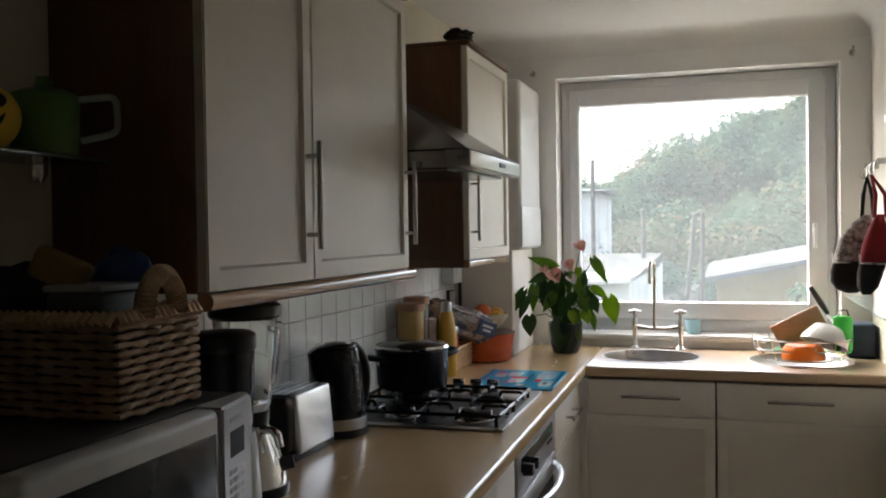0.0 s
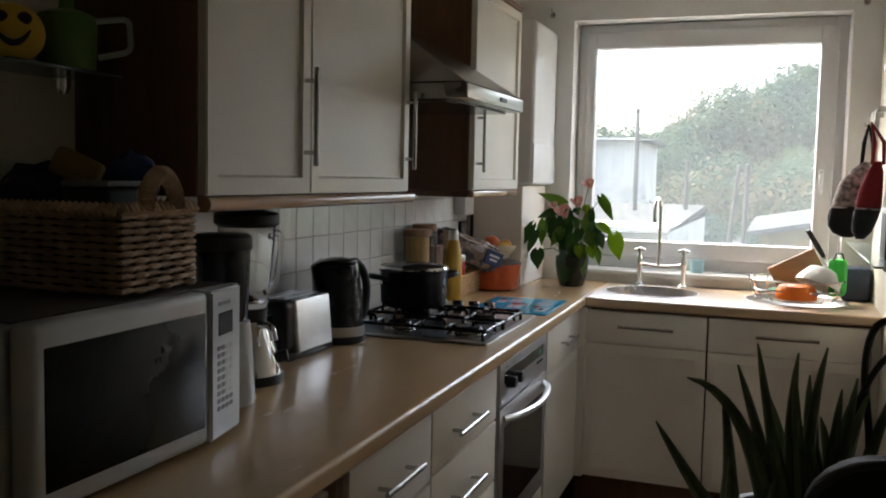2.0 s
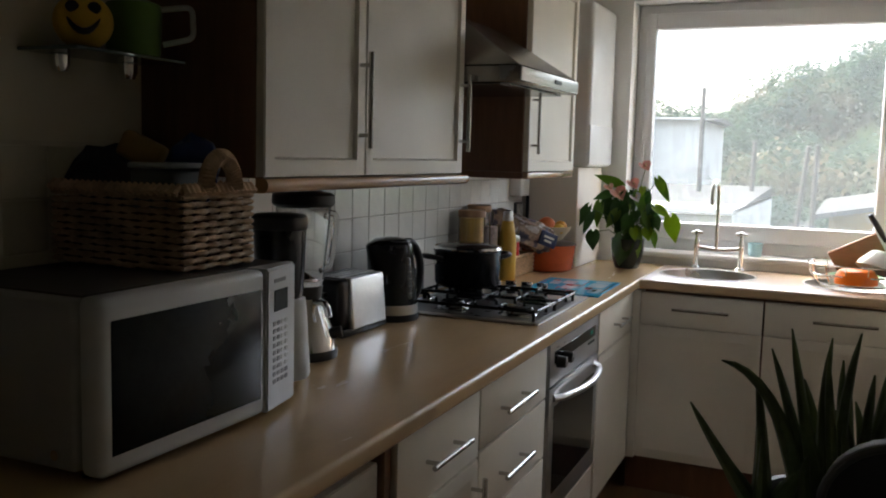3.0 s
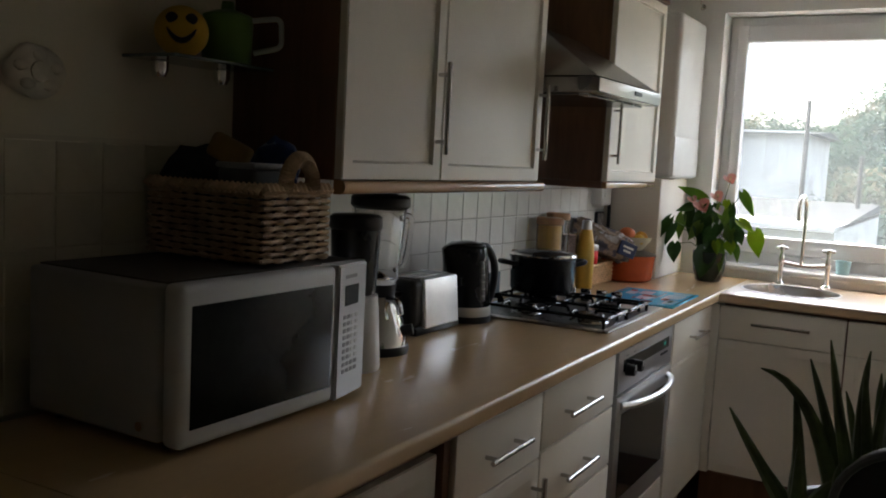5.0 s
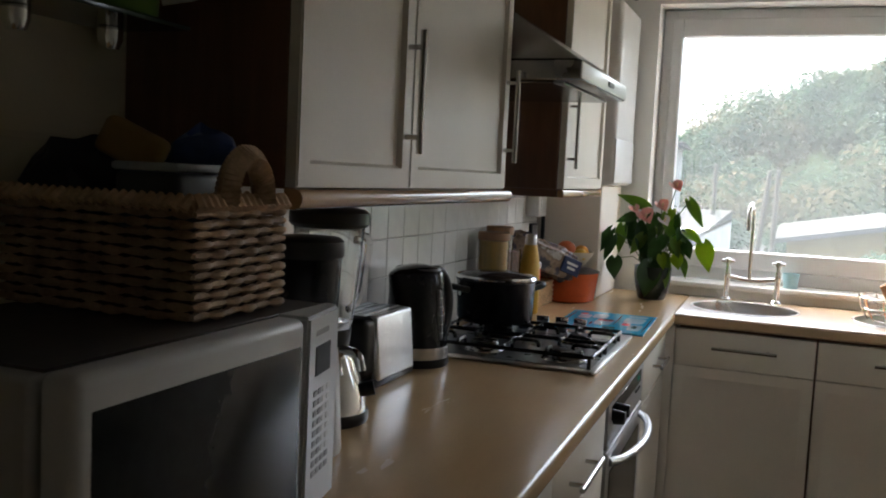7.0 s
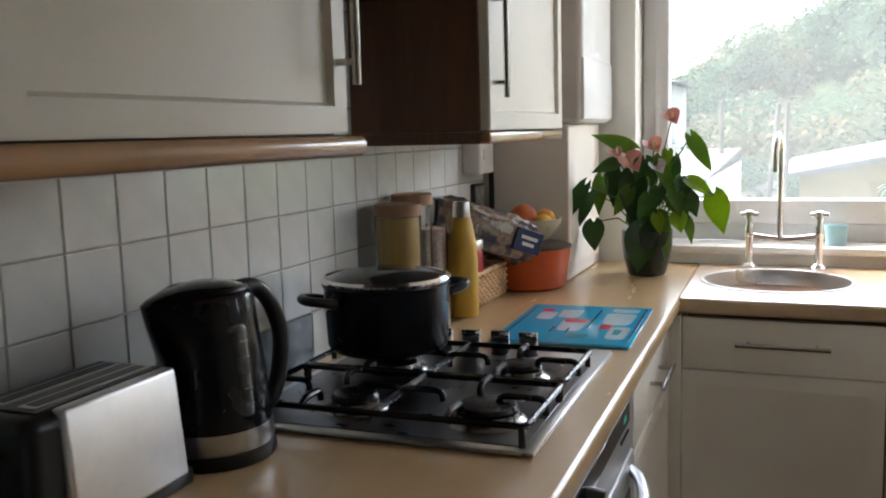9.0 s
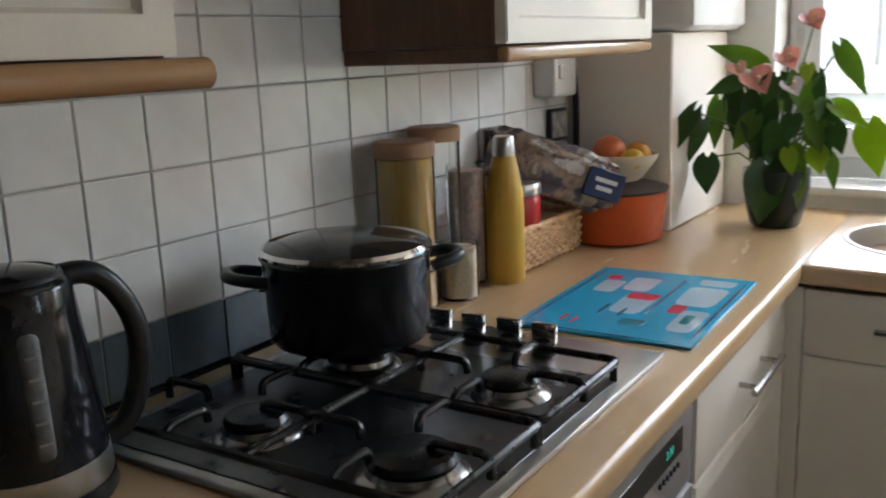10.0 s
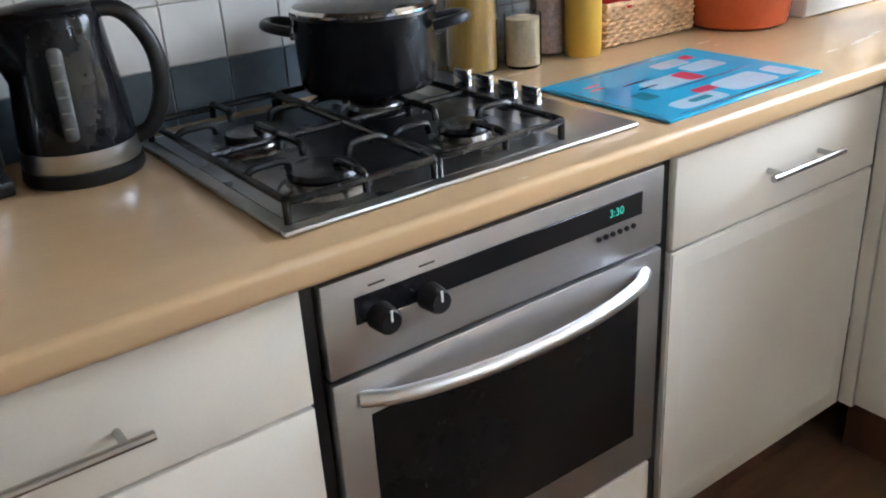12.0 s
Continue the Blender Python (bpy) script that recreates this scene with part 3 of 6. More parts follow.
for y0, y1 in ((0.003, 0.215), (0.223, 0.438)):
    gb = B()
    x0, x1 = 0.078, 0.538
    rim = round_path([(x0 + 0.02, y0, ZG - 0.004), (x1, y0, ZG - 0.004), (x1, y1, ZG - 0.004), (x0, y1, ZG - 0.004), (x0, y0, ZG - 0.004), (x0 + 0.019, y0, ZG - 0.004)], 0.012, 3)
    tube(gb, rim, 0.0052, 8)
    ym, xm = (y0 + y1) / 2, (x0 + x1) / 2
    for cx in ((x0 + xm) / 2, (x1 + xm) / 2):
        for sy, yy in ((1, y0), (-1, y1)):
            tube(gb, round_path([(cx, yy, ZG - 0.004), (cx, yy + sy * 0.012, ZG + 0.004), (cx, ym - sy * 0.046, ZG + 0.004), (cx, ym - sy * 0.044, ZG - 0.012)], 0.01, 3), 0.0052, 8)
        for sx in (1, -1):
            a = cx + sx * 0.115
            tube(gb, round_path([(a, ym, ZG - 0.02), (a, ym, ZG + 0.004), (cx + sx * 0.046, ym, ZG + 0.004), (cx + sx * 0.044, ym, ZG - 0.012)], 0.012, 3), 0.0052, 8)
    tube(gb, [(xm, y0, ZG - 0.004), (xm, y1, ZG - 0.004)], 0.0052, 8)
    for fx in (x0 + 0.006, x1 - 0.006):
        for fy in (y0, y1):
            tube(gb, [(fx, fy, ZG - 0.004), (fx, fy, 0.922)], 0.0052, 8)
    part("pan_support", gb, ENAMEL, hob, "black enamelled pan support", kind="stuff")
for x in (0.236, 0.293, 0.352, 0.408):
    k = part("knob", lathe(B(), [(0, 0.942), (0.013, 0.942), (0.015, 0.938), (0.017, 0.924), (0.019, 0.9225), (0, 0.9225)], (x, 0.492), 20), BLACK, hob)
    part("grip", box(B(), (x - 0.0185, 0.487, 0.940), (x + 0.0185, 0.497, 0.967), 0.002, 2), CHROME, k, "chrome grip of the knob")

# ---- cooking pot ----
PX, PY = 0.182, 0.338
pot = thing("cooking_pot", (PX, PY, 0.96), "black enamelled cooking pot with a glass lid on the hob", "pot")
part("body", lathe(B(), [(0, 0.962), (0.098, 0.962), (0.106, 0.966), (0.110, 0.975), (0.114, 1.075), (0.1175, 1.082), (0.1165, 1.086), (0.112, 1.083), (0.108, 0.98), (0, 0.972)], (PX, PY), 40), mat("black_pot_enamel", (0.010, 0.010, 0.011), 0.26, vary=0.2, scale=20), pot)
lid = part("lid", lathe(B(), [(0.1125, 1.088), (0.112, 1.093), (0.09, 1.100), (0.05, 1.107), (0, 1.109), (0, 1.106), (0.05, 1.104), (0.088, 1.097), (0.108, 1.090)], (PX, PY), 40), mat("smoky_lid_glass", (0.2, 0.21, 0.21), 0.05, trans=0.9, vary=0.05), pot, "domed glass lid")
part("lid_rim", lathe(B(), [(0.117, 1.087), (0.118, 1.091), (0.113, 1.096), (0.110, 1.093), (0.111, 1.087), (0.117, 1.087)], (PX, PY), 40), CHROME, lid, "steel lid rim")
for s in (-1, 1):
    dx, dy = 0.63 * s, 0.777 * s
    nx, ny = -dy, dx
    pts = [(PX + dx * a + nx * b, PY + dy * a + ny * b, z) for a, b, z in ((0.112, -0.035, 1.058), (0.14, -0.034, 1.064), (0.158, -0.018, 1.066), (0.161, 0.0, 1.066), (0.158, 0.018, 1.066), (0.14, 0.034, 1.064), (0.112, 0.035, 1.058))]
    h = part("handle", tube(B(), round_path(pts, 0.015, 3), 0.0085, 10), BLACK, pot)
    part("rivet", cyl(B(), (PX + dx * 0.111, PY + dy * 0.111, 1.045), (PX + dx * 0.121, PY + dy * 0.121, 1.045), 0.007, n=12), CHROME, h, "chrome handle rivet")

# ---- kettle ----
kx, ky = 0.126, -0.114
ket = local_thing("kettle", (kx, ky, 0.913), "black plastic cordless kettle with a steel band", "kettle", rz=-17)
part("base", lathe(B(), [(0, 0), (0.082, 0), (0.085, 0.006), (0.083, 0.02), (0, 0.02)], n=36), BLACK, ket)
part("band", lathe(B(), [(0.0, 0.02), (0.081, 0.02), (0.0825, 0.024), (0.0805, 0.048), (0, 0.048)], n=36), STEEL, ket, "brushed steel band")
kb = lathe(B(), [(0, 0.048), (0.0795, 0.048), (0.078, 0.08), (0.072, 0.14), (0.066, 0.195), (0.063, 0.222), (0.060, 0.228), (0.05, 0.236), (0.02, 0.243), (0, 0.244)], n=36)
for v in kb.verts:
    if v.co.z > 0.15 and v.co.y < -0.02:
        v.co.y -= 0.042 * min(1, (v.co.z - 0.15) / 0.07) * (-v.co.y / 0.065) ** 3 * max(0, 1 - (abs(v.co.x) / 0.048) ** 2)
part("body", kb, GLOSSBLACK, ket)
part("lid_ring", lathe(B(), [(0.057, 0.229), (0.055, 0.2345), (0.052, 0.2365)], n=36), BLACK, ket)
hpts = round_path([(0, 0.045, 0.224), (0, 0.092, 0.226), (0, 0.128, 0.165), (0, 0.126, 0.10), (0, 0.105, 0.05), (0, 0.078, 0.042)], 0.035, 5)
hbm = tube(B(), hpts, 0.0125, 12)
part("handle", hbm, BLACK, ket)
gb = box(B(), (0.060, -0.0105, 0.065), (0.0835, 0.0105, 0.19), 0.008, 3)
for v in gb.verts:
    v.co.x -= (v.co.z - 0.06) * 0.085
part("water_gauge", gb, mat("smoky_gauge", (0.13, 0.135, 0.135), 0.25, vary=0.4, scale=60), ket, "grey water level window")
for k in range(5):
    part("level_mark", box(B(), (0.0665, -0.006, 0.083 + 0.021 * k), (0.0845 - (0.023 + 0.021 * k) * 0.085, 0.006, 0.0852 + 0.021 * k)), mat("pale_mark", (0.24, 0.24, 0.24), 0.4) if k == 0 else bpy.data.materials["pale_mark"], ket)

# ---- toaster ----
to = thing("toaster", (0.095, -0.345, 0.913), "two-slice toaster with chrome side and black ends", "toaster")
part("body", box(B(), (0.022, -0.468, 0.935), (0.15, -0.225, 1.068), 0.018, 4), BLACK, to)
part("base", box(B(), (0.026, -0.462, 0.9135), (0.158, -0.222, 0.936), 0.005, 2), BLACK, to)
sp = box(B(), (0.145, -0.425, 0.931), (0.166, -0.24, 1.069), 0.006, 3)
for v in sp.verts:
    v.co.x -= (v.co.z - 0.933) * 0.05 + (v.co.z - 0.933) ** 2 * 0.3
part("side_panel", sp, mat("polished_steel", (0.85, 0.85, 0.85), 0.42, 1.0, vary=0.06, wear=0.1), to, "polished steel side panel")
part("top_plate", box(B(), (0.042, -0.445, 1.0675), (0.138, -0.248, 1.0705), 0.001), BLACK, to)
for x in (0.058, 0.104):
    rim_ = part("slot_rim", box(B(), (x - 0.001, -0.436, 1.0703), (x + 0.025, -0.254, 1.0722), 0.0006), STEEL, to)
    part("slot", box(B(), (x + 0.004, -0.43, 1.072), (x + 0.020, -0.26, 1.0728)), BLACK, rim_)
lv = part("lever", box(B(), (0.075, -0.486, 1.02), (0.110, -0.466, 1.034), 0.004, 2), BLACK, to)

# ---- blender and juicer ----
bx, by = 0.178, -0.67
bl = thing("blender", (bx, by, 0.913), "glass jug blender with conical steel base and black lid", "blender")
part("base", lathe(B(), [(0, 0.9135), (0.085, 0.9135), (0.087, 0.925), (0.084, 0.935), (0, 0.935)], (bx, by), 32), BLACK, bl)
part("motor_housing", lathe(B(), [(0.082, 0.935), (0.078, 0.96), (0.066, 1.0), (0.052, 1.035), (0.045, 1.055), (0, 1.055)], (bx, by), 32), CHROME, bl, "polished steel cone")
part("dial", cyl(B(), (bx + 0.06, by + 0.03, 0.968), (bx + 0.085, by + 0.042, 0.974), 0.014, n=16), BLACK, bl)
part("collar", lathe(B(), [(0.044, 1.055), (0.046, 1.06), (0.048, 1.085), (0, 1.085)], (bx, by), 28), BLACK, bl)
JUG = mat("jug_glass", (0.99, 0.99, 0.99), 0.03, trans=1.0, vary=0.0, wear=0.0)
jug = part("jug", lathe(B(), [(0, 1.086), (0.046, 1.086), (0.05, 1.10), (0.066, 1.272), (0.068, 1.276), (0.0645, 1.274), (0.047, 1.102), (0, 1.096)], (bx, by), 32), JUG, bl, "clear glass jug")
part("jug_handle", tube(B(), round_path([(bx + 0.03, by + 0.05, 1.255), (bx + 0.045, by + 0.08, 1.255), (bx + 0.036, by + 0.066, 1.13), (bx + 0.026, by + 0.038, 1.12)], 0.03, 4), 0.008, 10), JUG, jug)
part("blades", lathe(B(), [(0, 1.098), (0.03, 1.098), (0.028, 1.104), (0.008, 1.118), (0, 1.12)], (bx, by), 16), CHROME, jug)
part("lid", lathe(B(), [(0.069, 1.274), (0.0745, 1.28), (0.074, 1.30), (0.066, 1.306), (0.045, 1.309), (0.03, 1.316), (0, 1.317)], (bx, by), 32), BLACK, bl, "black plastic lid")
part("tap", tube(B(), round_path([(bx + 0.035, by - 0.01, 1.05), (bx + 0.085, by - 0.03, 1.05), (bx + 0.093, by - 0.032, 1.02)], 0.015, 4), 0.009, 10), CHROME, bl, "chrome pouring tap")
jx, jy = 0.242, -0.86
ju = thing("juicer", (jx, jy, 0.913), "white juicer with a black upper bowl", "juicer")
part("body", lathe(B(), [(0, 0.9135), (0.066, 0.9135), (0.068, 0.92), (0.060, 1.05), (0.056, 1.085), (0, 1.09)], (jx, jy), 32), WHITEPL, ju)
part("bowl", lathe(B(), [(0.05, 1.088), (0.052, 1.10), (0.057, 1.235), (0, 1.235)], (jx, jy), 32), GLOSSBLACK, ju, "smoky black bowl")
part("lid", lathe(B(), [(0.058, 1.235), (0.061, 1.24), (0.06, 1.262), (0.053, 1.268), (0, 1.27)], (jx, jy), 32), BLACK, ju)

# ---- microwave ----
mw = thing("microwave", (0.24, -1.31, 0.913), "silver microwave oven with dark glass door", "microwave")
mx, my0, my1, mz0, mz1 = 0.392, -1.541, -1.01, 0.925, 1.19
part("casing", box(B(), (0.045, my0 - 0.006, mz0 + 0.006), (mx - 0.026, my1 - 0.004, mz1 - 0.004), 0.008, 3), mat("grey_painted_metal", (0.4, 0.4, 0.4), 0.38, 0.2, vary=0.06), mw)
ydoor = -1.147
MWGLASS = mat("dark_microwave_glass", (0.012, 0.014, 0.014), 0.24, vary=0.3, scale=6, ior=1.28)
door = part("door", box(B(), (mx - 0.026, my0, mz0), (mx + 0.019, ydoor, mz1), 0.013, 4), SILVER, mw)
part("window", box(B(), (mx + 0.01, my0 + 0.02, mz0 + 0.031), (mx + 0.0205, ydoor - 0.014, mz1 - 0.034), 0.002, 2), MWGLASS, door, "dark glass window")
pb3 = slab(B(), [(mx - 0.03, -1.1455), (mx + 0.022, -1.1455), (mx - 0.0005, -1.025), (mx - 0.012, -1.014), (mx - 0.03, -1.014)], mz0, mz1)
bmesh.ops.bevel(pb3, geom=list(pb3.edges), offset=0.004, segments=2, affect="EDGES")
GREYDISP = mat("dark_display", (0.012, 0.014, 0.014), 0.5, vary=0.1, ior=1.2)
pn = part("control_panel", pb3, SILVER, mw)
MP = Matrix(((-0.184, 0, 0.983, mx + 0.0215), (0.983, 0, 0.184, -1.14), (0, 1, 0, 0), (0, 0, 0, 1)))
part("display", box(B(), (0.022, 1.108, -0.006), (0.082, 1.148, 0.0006), 0.001, 1, MP), GREYDISP, pn)
part("maker_mark", box(B(), (0.022, 1.162, -0.006), (0.072, 1.169, 0.0003), 0, 1, MP), GREYKEY, pn)
for r in range(9):
    for c in range(4):
        u, z = 0.018 + 0.0175 * c, 1.082 - 0.0135 * r
        part("button", box(B(), (u, z, -0.006), (u + 0.0125, z + 0.008, 0.0006), 0.0006, 1, MP), GREYKEY if c < 2 or r > 6 else WHITEPL, pn)
for x in (0.08, 0.35):
    for y in (my0 + 0.04, my1 - 0.05):
        part("foot", cyl(B(), (x, y, 0.913), (x, y, mz0 + 0.008), 0.014, n=12), BLACK, mw)
# sheet added only to make the top of the casing darker
part("microwave_top_sheet", box(B(), (0.05, my0 + 0.012, mz1 - 0.0038), (mx - 0.028, my1 - 0.012, mz1 - 0.0005), 0.001), mat("dark_top_sheet", (0.065, 0.052, 0.046), 0.5, vary=0.3, bump=0.2), None, "thin dark sheet added to darken the microwave's top", category="cloth")
part("screw", cyl(B(), (0.33, my0 - 0.0055, 0.955), (0.33, my0 - 0.011, 0.955), 0.008, n=12), CHROME, mw)

# ---- wicker storage basket on the microwave, with its contents ----
WICK = mat("brown_wicker", (0.54, 0.37, 0.225), 0.6, vary=0.4, scale=25, bump=0.3, bscale=180, each=0.15)


def weave(x0, x1, y0, y1, z0, z1, rows, step, r, taper=0.0):
    """Woven strands round a rectangular basket, over and under its stakes."""
    bm = B()
    per = [(x0, y0, x1, y0), (x1, y0, x1, y1), (x1, y1, x0, y1), (x0, y1, x0, y0)]
    for k in range(rows):
        z = z0 + (k + 0.5) * (z1 - z0) / rows
        g = taper * (z - z0)
        for s, (ax, ay, bx_, by_) in enumerate(per):
            d = Vector((bx_ - ax, by_ - ay, 0))
            n = max(2, round(d.length / step))
            out = Vector((d.y, -d.x, 0)).normalized()
            for i in range(n):
                sgn = 1 if (i + k) % 2 else -1
                if sgn < 0 and n > 40:
                    continue
                pts, rad = [], []
                for q in range(5):
                    t = (i + q / 4) / n
                    w = math.sin(math.pi * q / 4)
                    p = Vector((ax, ay, z)) + d * t + out * (g + sgn * r * 0.75 * w) + Vector((0, 0, random.uniform(-1, 1) * r * 0.12))
                    pts.append(p)
                    rad.append(r * (0.55 + 0.5 * w) * random.uniform(0.9, 1.1))
                tube(bm, pts, r, 6, radii=rad)
    return bm


wb = thing("wicker_basket", (0.18, -1.185, 1.19), "brown woven wicker storage basket on the microwave, full", "basket")
bx0, bx1, by0, by1, bz0, bz1 = 0.034, 0.332, -1.277, -1.08, 1.192, 1.325
part("body", weave(bx0, bx1, by0, by1, bz0, bz1, 11, 0.033, 0.0058), WICK, wb, kind="stuff")
# dark block behind the strands: the shade of the gaps is its colour
part("weave_backing", box(B(), (bx0 + 0.005, by0 + 0.005, bz0), (bx1 - 0.005, by1 - 0.005, bz1 - 0.03)), mat("basket_gap_shade", (0.05, 0.03, 0.018), 0.8, vary=0.3), wb)
rb_ = B()
for a, b in (((bx0, by0), (bx1, by0)), ((bx1, by0), (bx1, by1)), ((bx1, by1), (bx0, by1)), ((bx0, by1), (bx0, by0))):
    a, b = Vector((*a, bz1 + 0.006)), Vector((*b, bz1 + 0.006))
    n = round((b - a).length / 0.0135)
    for i in range(n):
        c = a.lerp(b, (i + 0.5) / n)
        d = (b - a).normalized()
        o = Vector((d.y, -d.x, 0))
        tube(rb_, [c - d * 0.004 + o * 0.009 - Vector((0, 0, 0.006)), c + Vector((0, 0, 0.006)), c + d * 0.004 - o * 0.009 - Vector((0, 0, 0.006))], 0.0075, 6)
part("rim", rb_, WICK, wb, kind="stuff")
hb2 = B()
for k in range(26):
    a = math.pi * k / 25
    c = Vector((bx1 + 0.002, -1.177 - 0.04 * math.cos(a), bz1 + 0.01 + 0.053 * math.sin(a)))
    d = Vector((0, 0.04 * math.sin(a), 0.053 * math.cos(a))).normalized()
    o = d.cross(Vector((1, 0, 0)))
    tube(hb2, [c - o * 0.0125 - d * 0.003, c + Vector((0.014, 0, 0)), c + o * 0.0125 + d * 0.003], 0.006, 5)
    tube(hb2, [c - o * 0.0125 - d * 0.003, c - Vector((0.014, 0, 0)), c + o * 0.0125 + d * 0.003], 0.006, 5)
part("handle", hb2, WICK, wb, kind="stuff")


def lump(c, r, seed, sub=3, rough=0.25, freq=2.0):
    bm = B()
    bmesh.ops.create_icosphere(bm, subdivisions=sub, radius=1)
    for v in bm.verts:
        k = 1 + rough * noise.noise(v.co * freq + Vector((seed, seed * 2.1, 0)))
        v.co = Vector((c[0] + v.co.x * r[0] * k, c[1] + v.co.y * r[1] * k, c[2] + v.co.z * r[2] * k))
    return bm


part("crumpled_cloth", lump((0.107, -1.195, 1.345), (0.085, 0.08, 0.058), 1, 3, 0.45, 2.6), mat("black_cloth", (0.035, 0.036, 0.042), 0.85, vary=0.3, bump=0.3), None, "dark crumpled cloth stuffed in the basket", category="cloth")
part("carrier_bag", lump((0.225, -1.125, 1.365), (0.055, 0.03, 0.06), 4, 3, 0.5), mat("blue_plastic_bag", (0.03, 0.06, 0.2), 0.35, vary=0.3), None, "crumpled blue plastic bag in the basket", category="bag")
tb = box(B(), (-0.04, -0.016, -0.03), (0.045, 0.016, 0.02), 0.01, 3)
bmesh.ops.transform(tb, matrix=pose(0.19, -1.215, 1.402, 0, 25, 20), verts=tb.verts)
tub = thing("plastic_tub", (0.245, -1.205, 1.296), "slate grey plastic tub with a pale lid edge in the basket", "tub")
part("body", box(B(), (0.195, -1.255, 1.296), (0.29, -1.155, 1.366), 0.008, 3), mat("slate_plastic", (0.055, 0.065, 0.075), 0.35, vary=0.2), tub)
part("lid", box(B(), (0.192, -1.258, 1.3665), (0.293, -1.152, 1.377), 0.004, 2), mat("pale_grey_plastic", (0.3, 0.31, 0.32), 0.35, vary=0.15), tub, "pale grey lid")
part("paper_packet", tb, mat("tan_paper", (0.24, 0.15, 0.04), 0.6, vary=0.2), None, "tan paper packet lying in the basket", category="packet")

# ---- glass wall shelf with its things ----
sh = thing("wall_shelf", (0.08, -1.19, 1.565), "small glass wall shelf on metal brackets", "shelf")
part("shelf_board", box(B(), (-0.005, -1.335, 1.568), (0.14, -1.058, 1.575), 0.002), mat("smoky_glass", (0.12, 0.15, 0.14), 0.06, vary=0.1), sh)
for y in (-1.27, -1.1):
    part("bracket", lathe(B(), [(0, 1.535), (0.012, 1.536), (0.018, 1.55), (0.018, 1.567), (0, 1.567)], (0.03, y), 16), CHROME, sh)
YEL = mat("yellow_plush", (0.62, 0.38, 0.03), 0.7, vary=0.1, bump=0.2)
sm = thing("smiling_toy", (0.08, -1.262, 1.575), "round yellow toy with a dark painted smile", "toy")
part("body", lathe(B(), [(0, 1.575)] + [(0.052 * math.cos(a), 1.624 + 0.05 * math.sin(a)) for a in [-1.2 + k * 0.2 for k in range(14)]] + [(0, 1.674)], (0.08, -1.262), 28), YEL, sm)
cS = Vector((0.08, -1.262, 1.624))
fw = Vector((0.72, -0.69, 0)).normalized()
rt = Vector((-fw.y, fw.x, 0))
for s in (-1, 1):
    c = cS + fw * 0.0455 + rt * 0.018 * s + Vector((0, 0, 0.02))
    e = lump((0, 0, 0), (0.004, 0.012, 0.011), 0, 2, 0.0)
    bmesh.ops.transform(e, matrix=Matrix.Translation(c) @ Matrix.Rotation(math.atan2(fw.y, fw.x), 4, "Z"), verts=e.verts)
    part("eye", e, BLACK, sm)
part("mouth", tube(B(), [cS + (fw * math.cos(a * 0.9) + rt * math.sin(a * 0.9)) * 0.0505 + Vector((0, 0, -0.022 + 0.03 * (a / 0.7) ** 2)) for a in [-0.62 + k * 0.155 for k in range(9)]], 0.0045, 8, radii=[0.002, 0.004, 0.005, 0.006, 0.006, 0.006, 0.005, 0.004, 0.002]), BLACK, sm)
GREEN = mat("green_enamel", (0.10, 0.2, 0.03), 0.35, vary=0.1)
wc = thing("watering_can", (0.09, -1.135, 1.575), "small green watering can with a white-edged handle", "watering can")
part("body", lathe(B(), [(0, 1.576), (0.048, 1.576), (0.05, 1.58), (0.053, 1.655), (0.05, 1.672), (0.03, 1.68), (0.014, 1.684), (0.012, 1.70), (0, 1.701)], (0.09, -1.148), 28), GREEN, wc)
part("handle", tube(B(), round_path([(0.125, -1.118, 1.665), (0.17, -1.075, 1.675), (0.172, -1.073, 1.615), (0.13, -1.112, 1.60)], 0.015, 4), 0.006, 8), mat("pale_enamel", (0.5, 0.52, 0.45), 0.4), wc)
pq = thing("wall_plaque", (0.0, -1.53, 1.52), "round cream plaster flower plaque on the wall", "ornament")
def faceplate(prof, y, z, n=24):
    bm = lathe(B(), prof, n=n)
    bmesh.ops.transform(bm, matrix=Matrix(((0, 0, 1, -0.008), (1, 0, 0, y), (0, 1, 0, z), (0, 0, 0, 1))), verts=bm.verts)
    return bm
PLASTER = mat("cream_plaster", (0.6, 0.55, 0.45), 0.75, vary=0.12, bump=0.3)
part("disc", lump((-0.004, -1.53, 1.52), (0.016, 0.062, 0.048), 2, 3, 0.15), PLASTER, pq)
part("boss", faceplate([(0.02, 0.014), (0.018, 0.021), (0.008, 0.023), (0, 0.020)], -1.53, 1.52), PLASTER, pq)
for k in range(5):
    a = k * math.pi / 2.5 + 0.3
    part("petal", lump((0.007, -1.53 + 0.036 * math.cos(a), 1.52 + 0.026 * math.sin(a)), (0.006, 0.016, 0.012), k, 2, 0.1), PLASTER, pq)

# ---- storage jars, bottle, bread basket, casserole ----
BAMBOO = mat("bamboo_lid", (0.33, 0.18, 0.09), 0.5, vary=0.2, scale=10, stretch=(1, 1, 0.2))
JARGLASS = mat("jar_glass", (0.94, 0.95, 0.94), 0.02, trans=1.0, vary=0.0, wear=0.0)


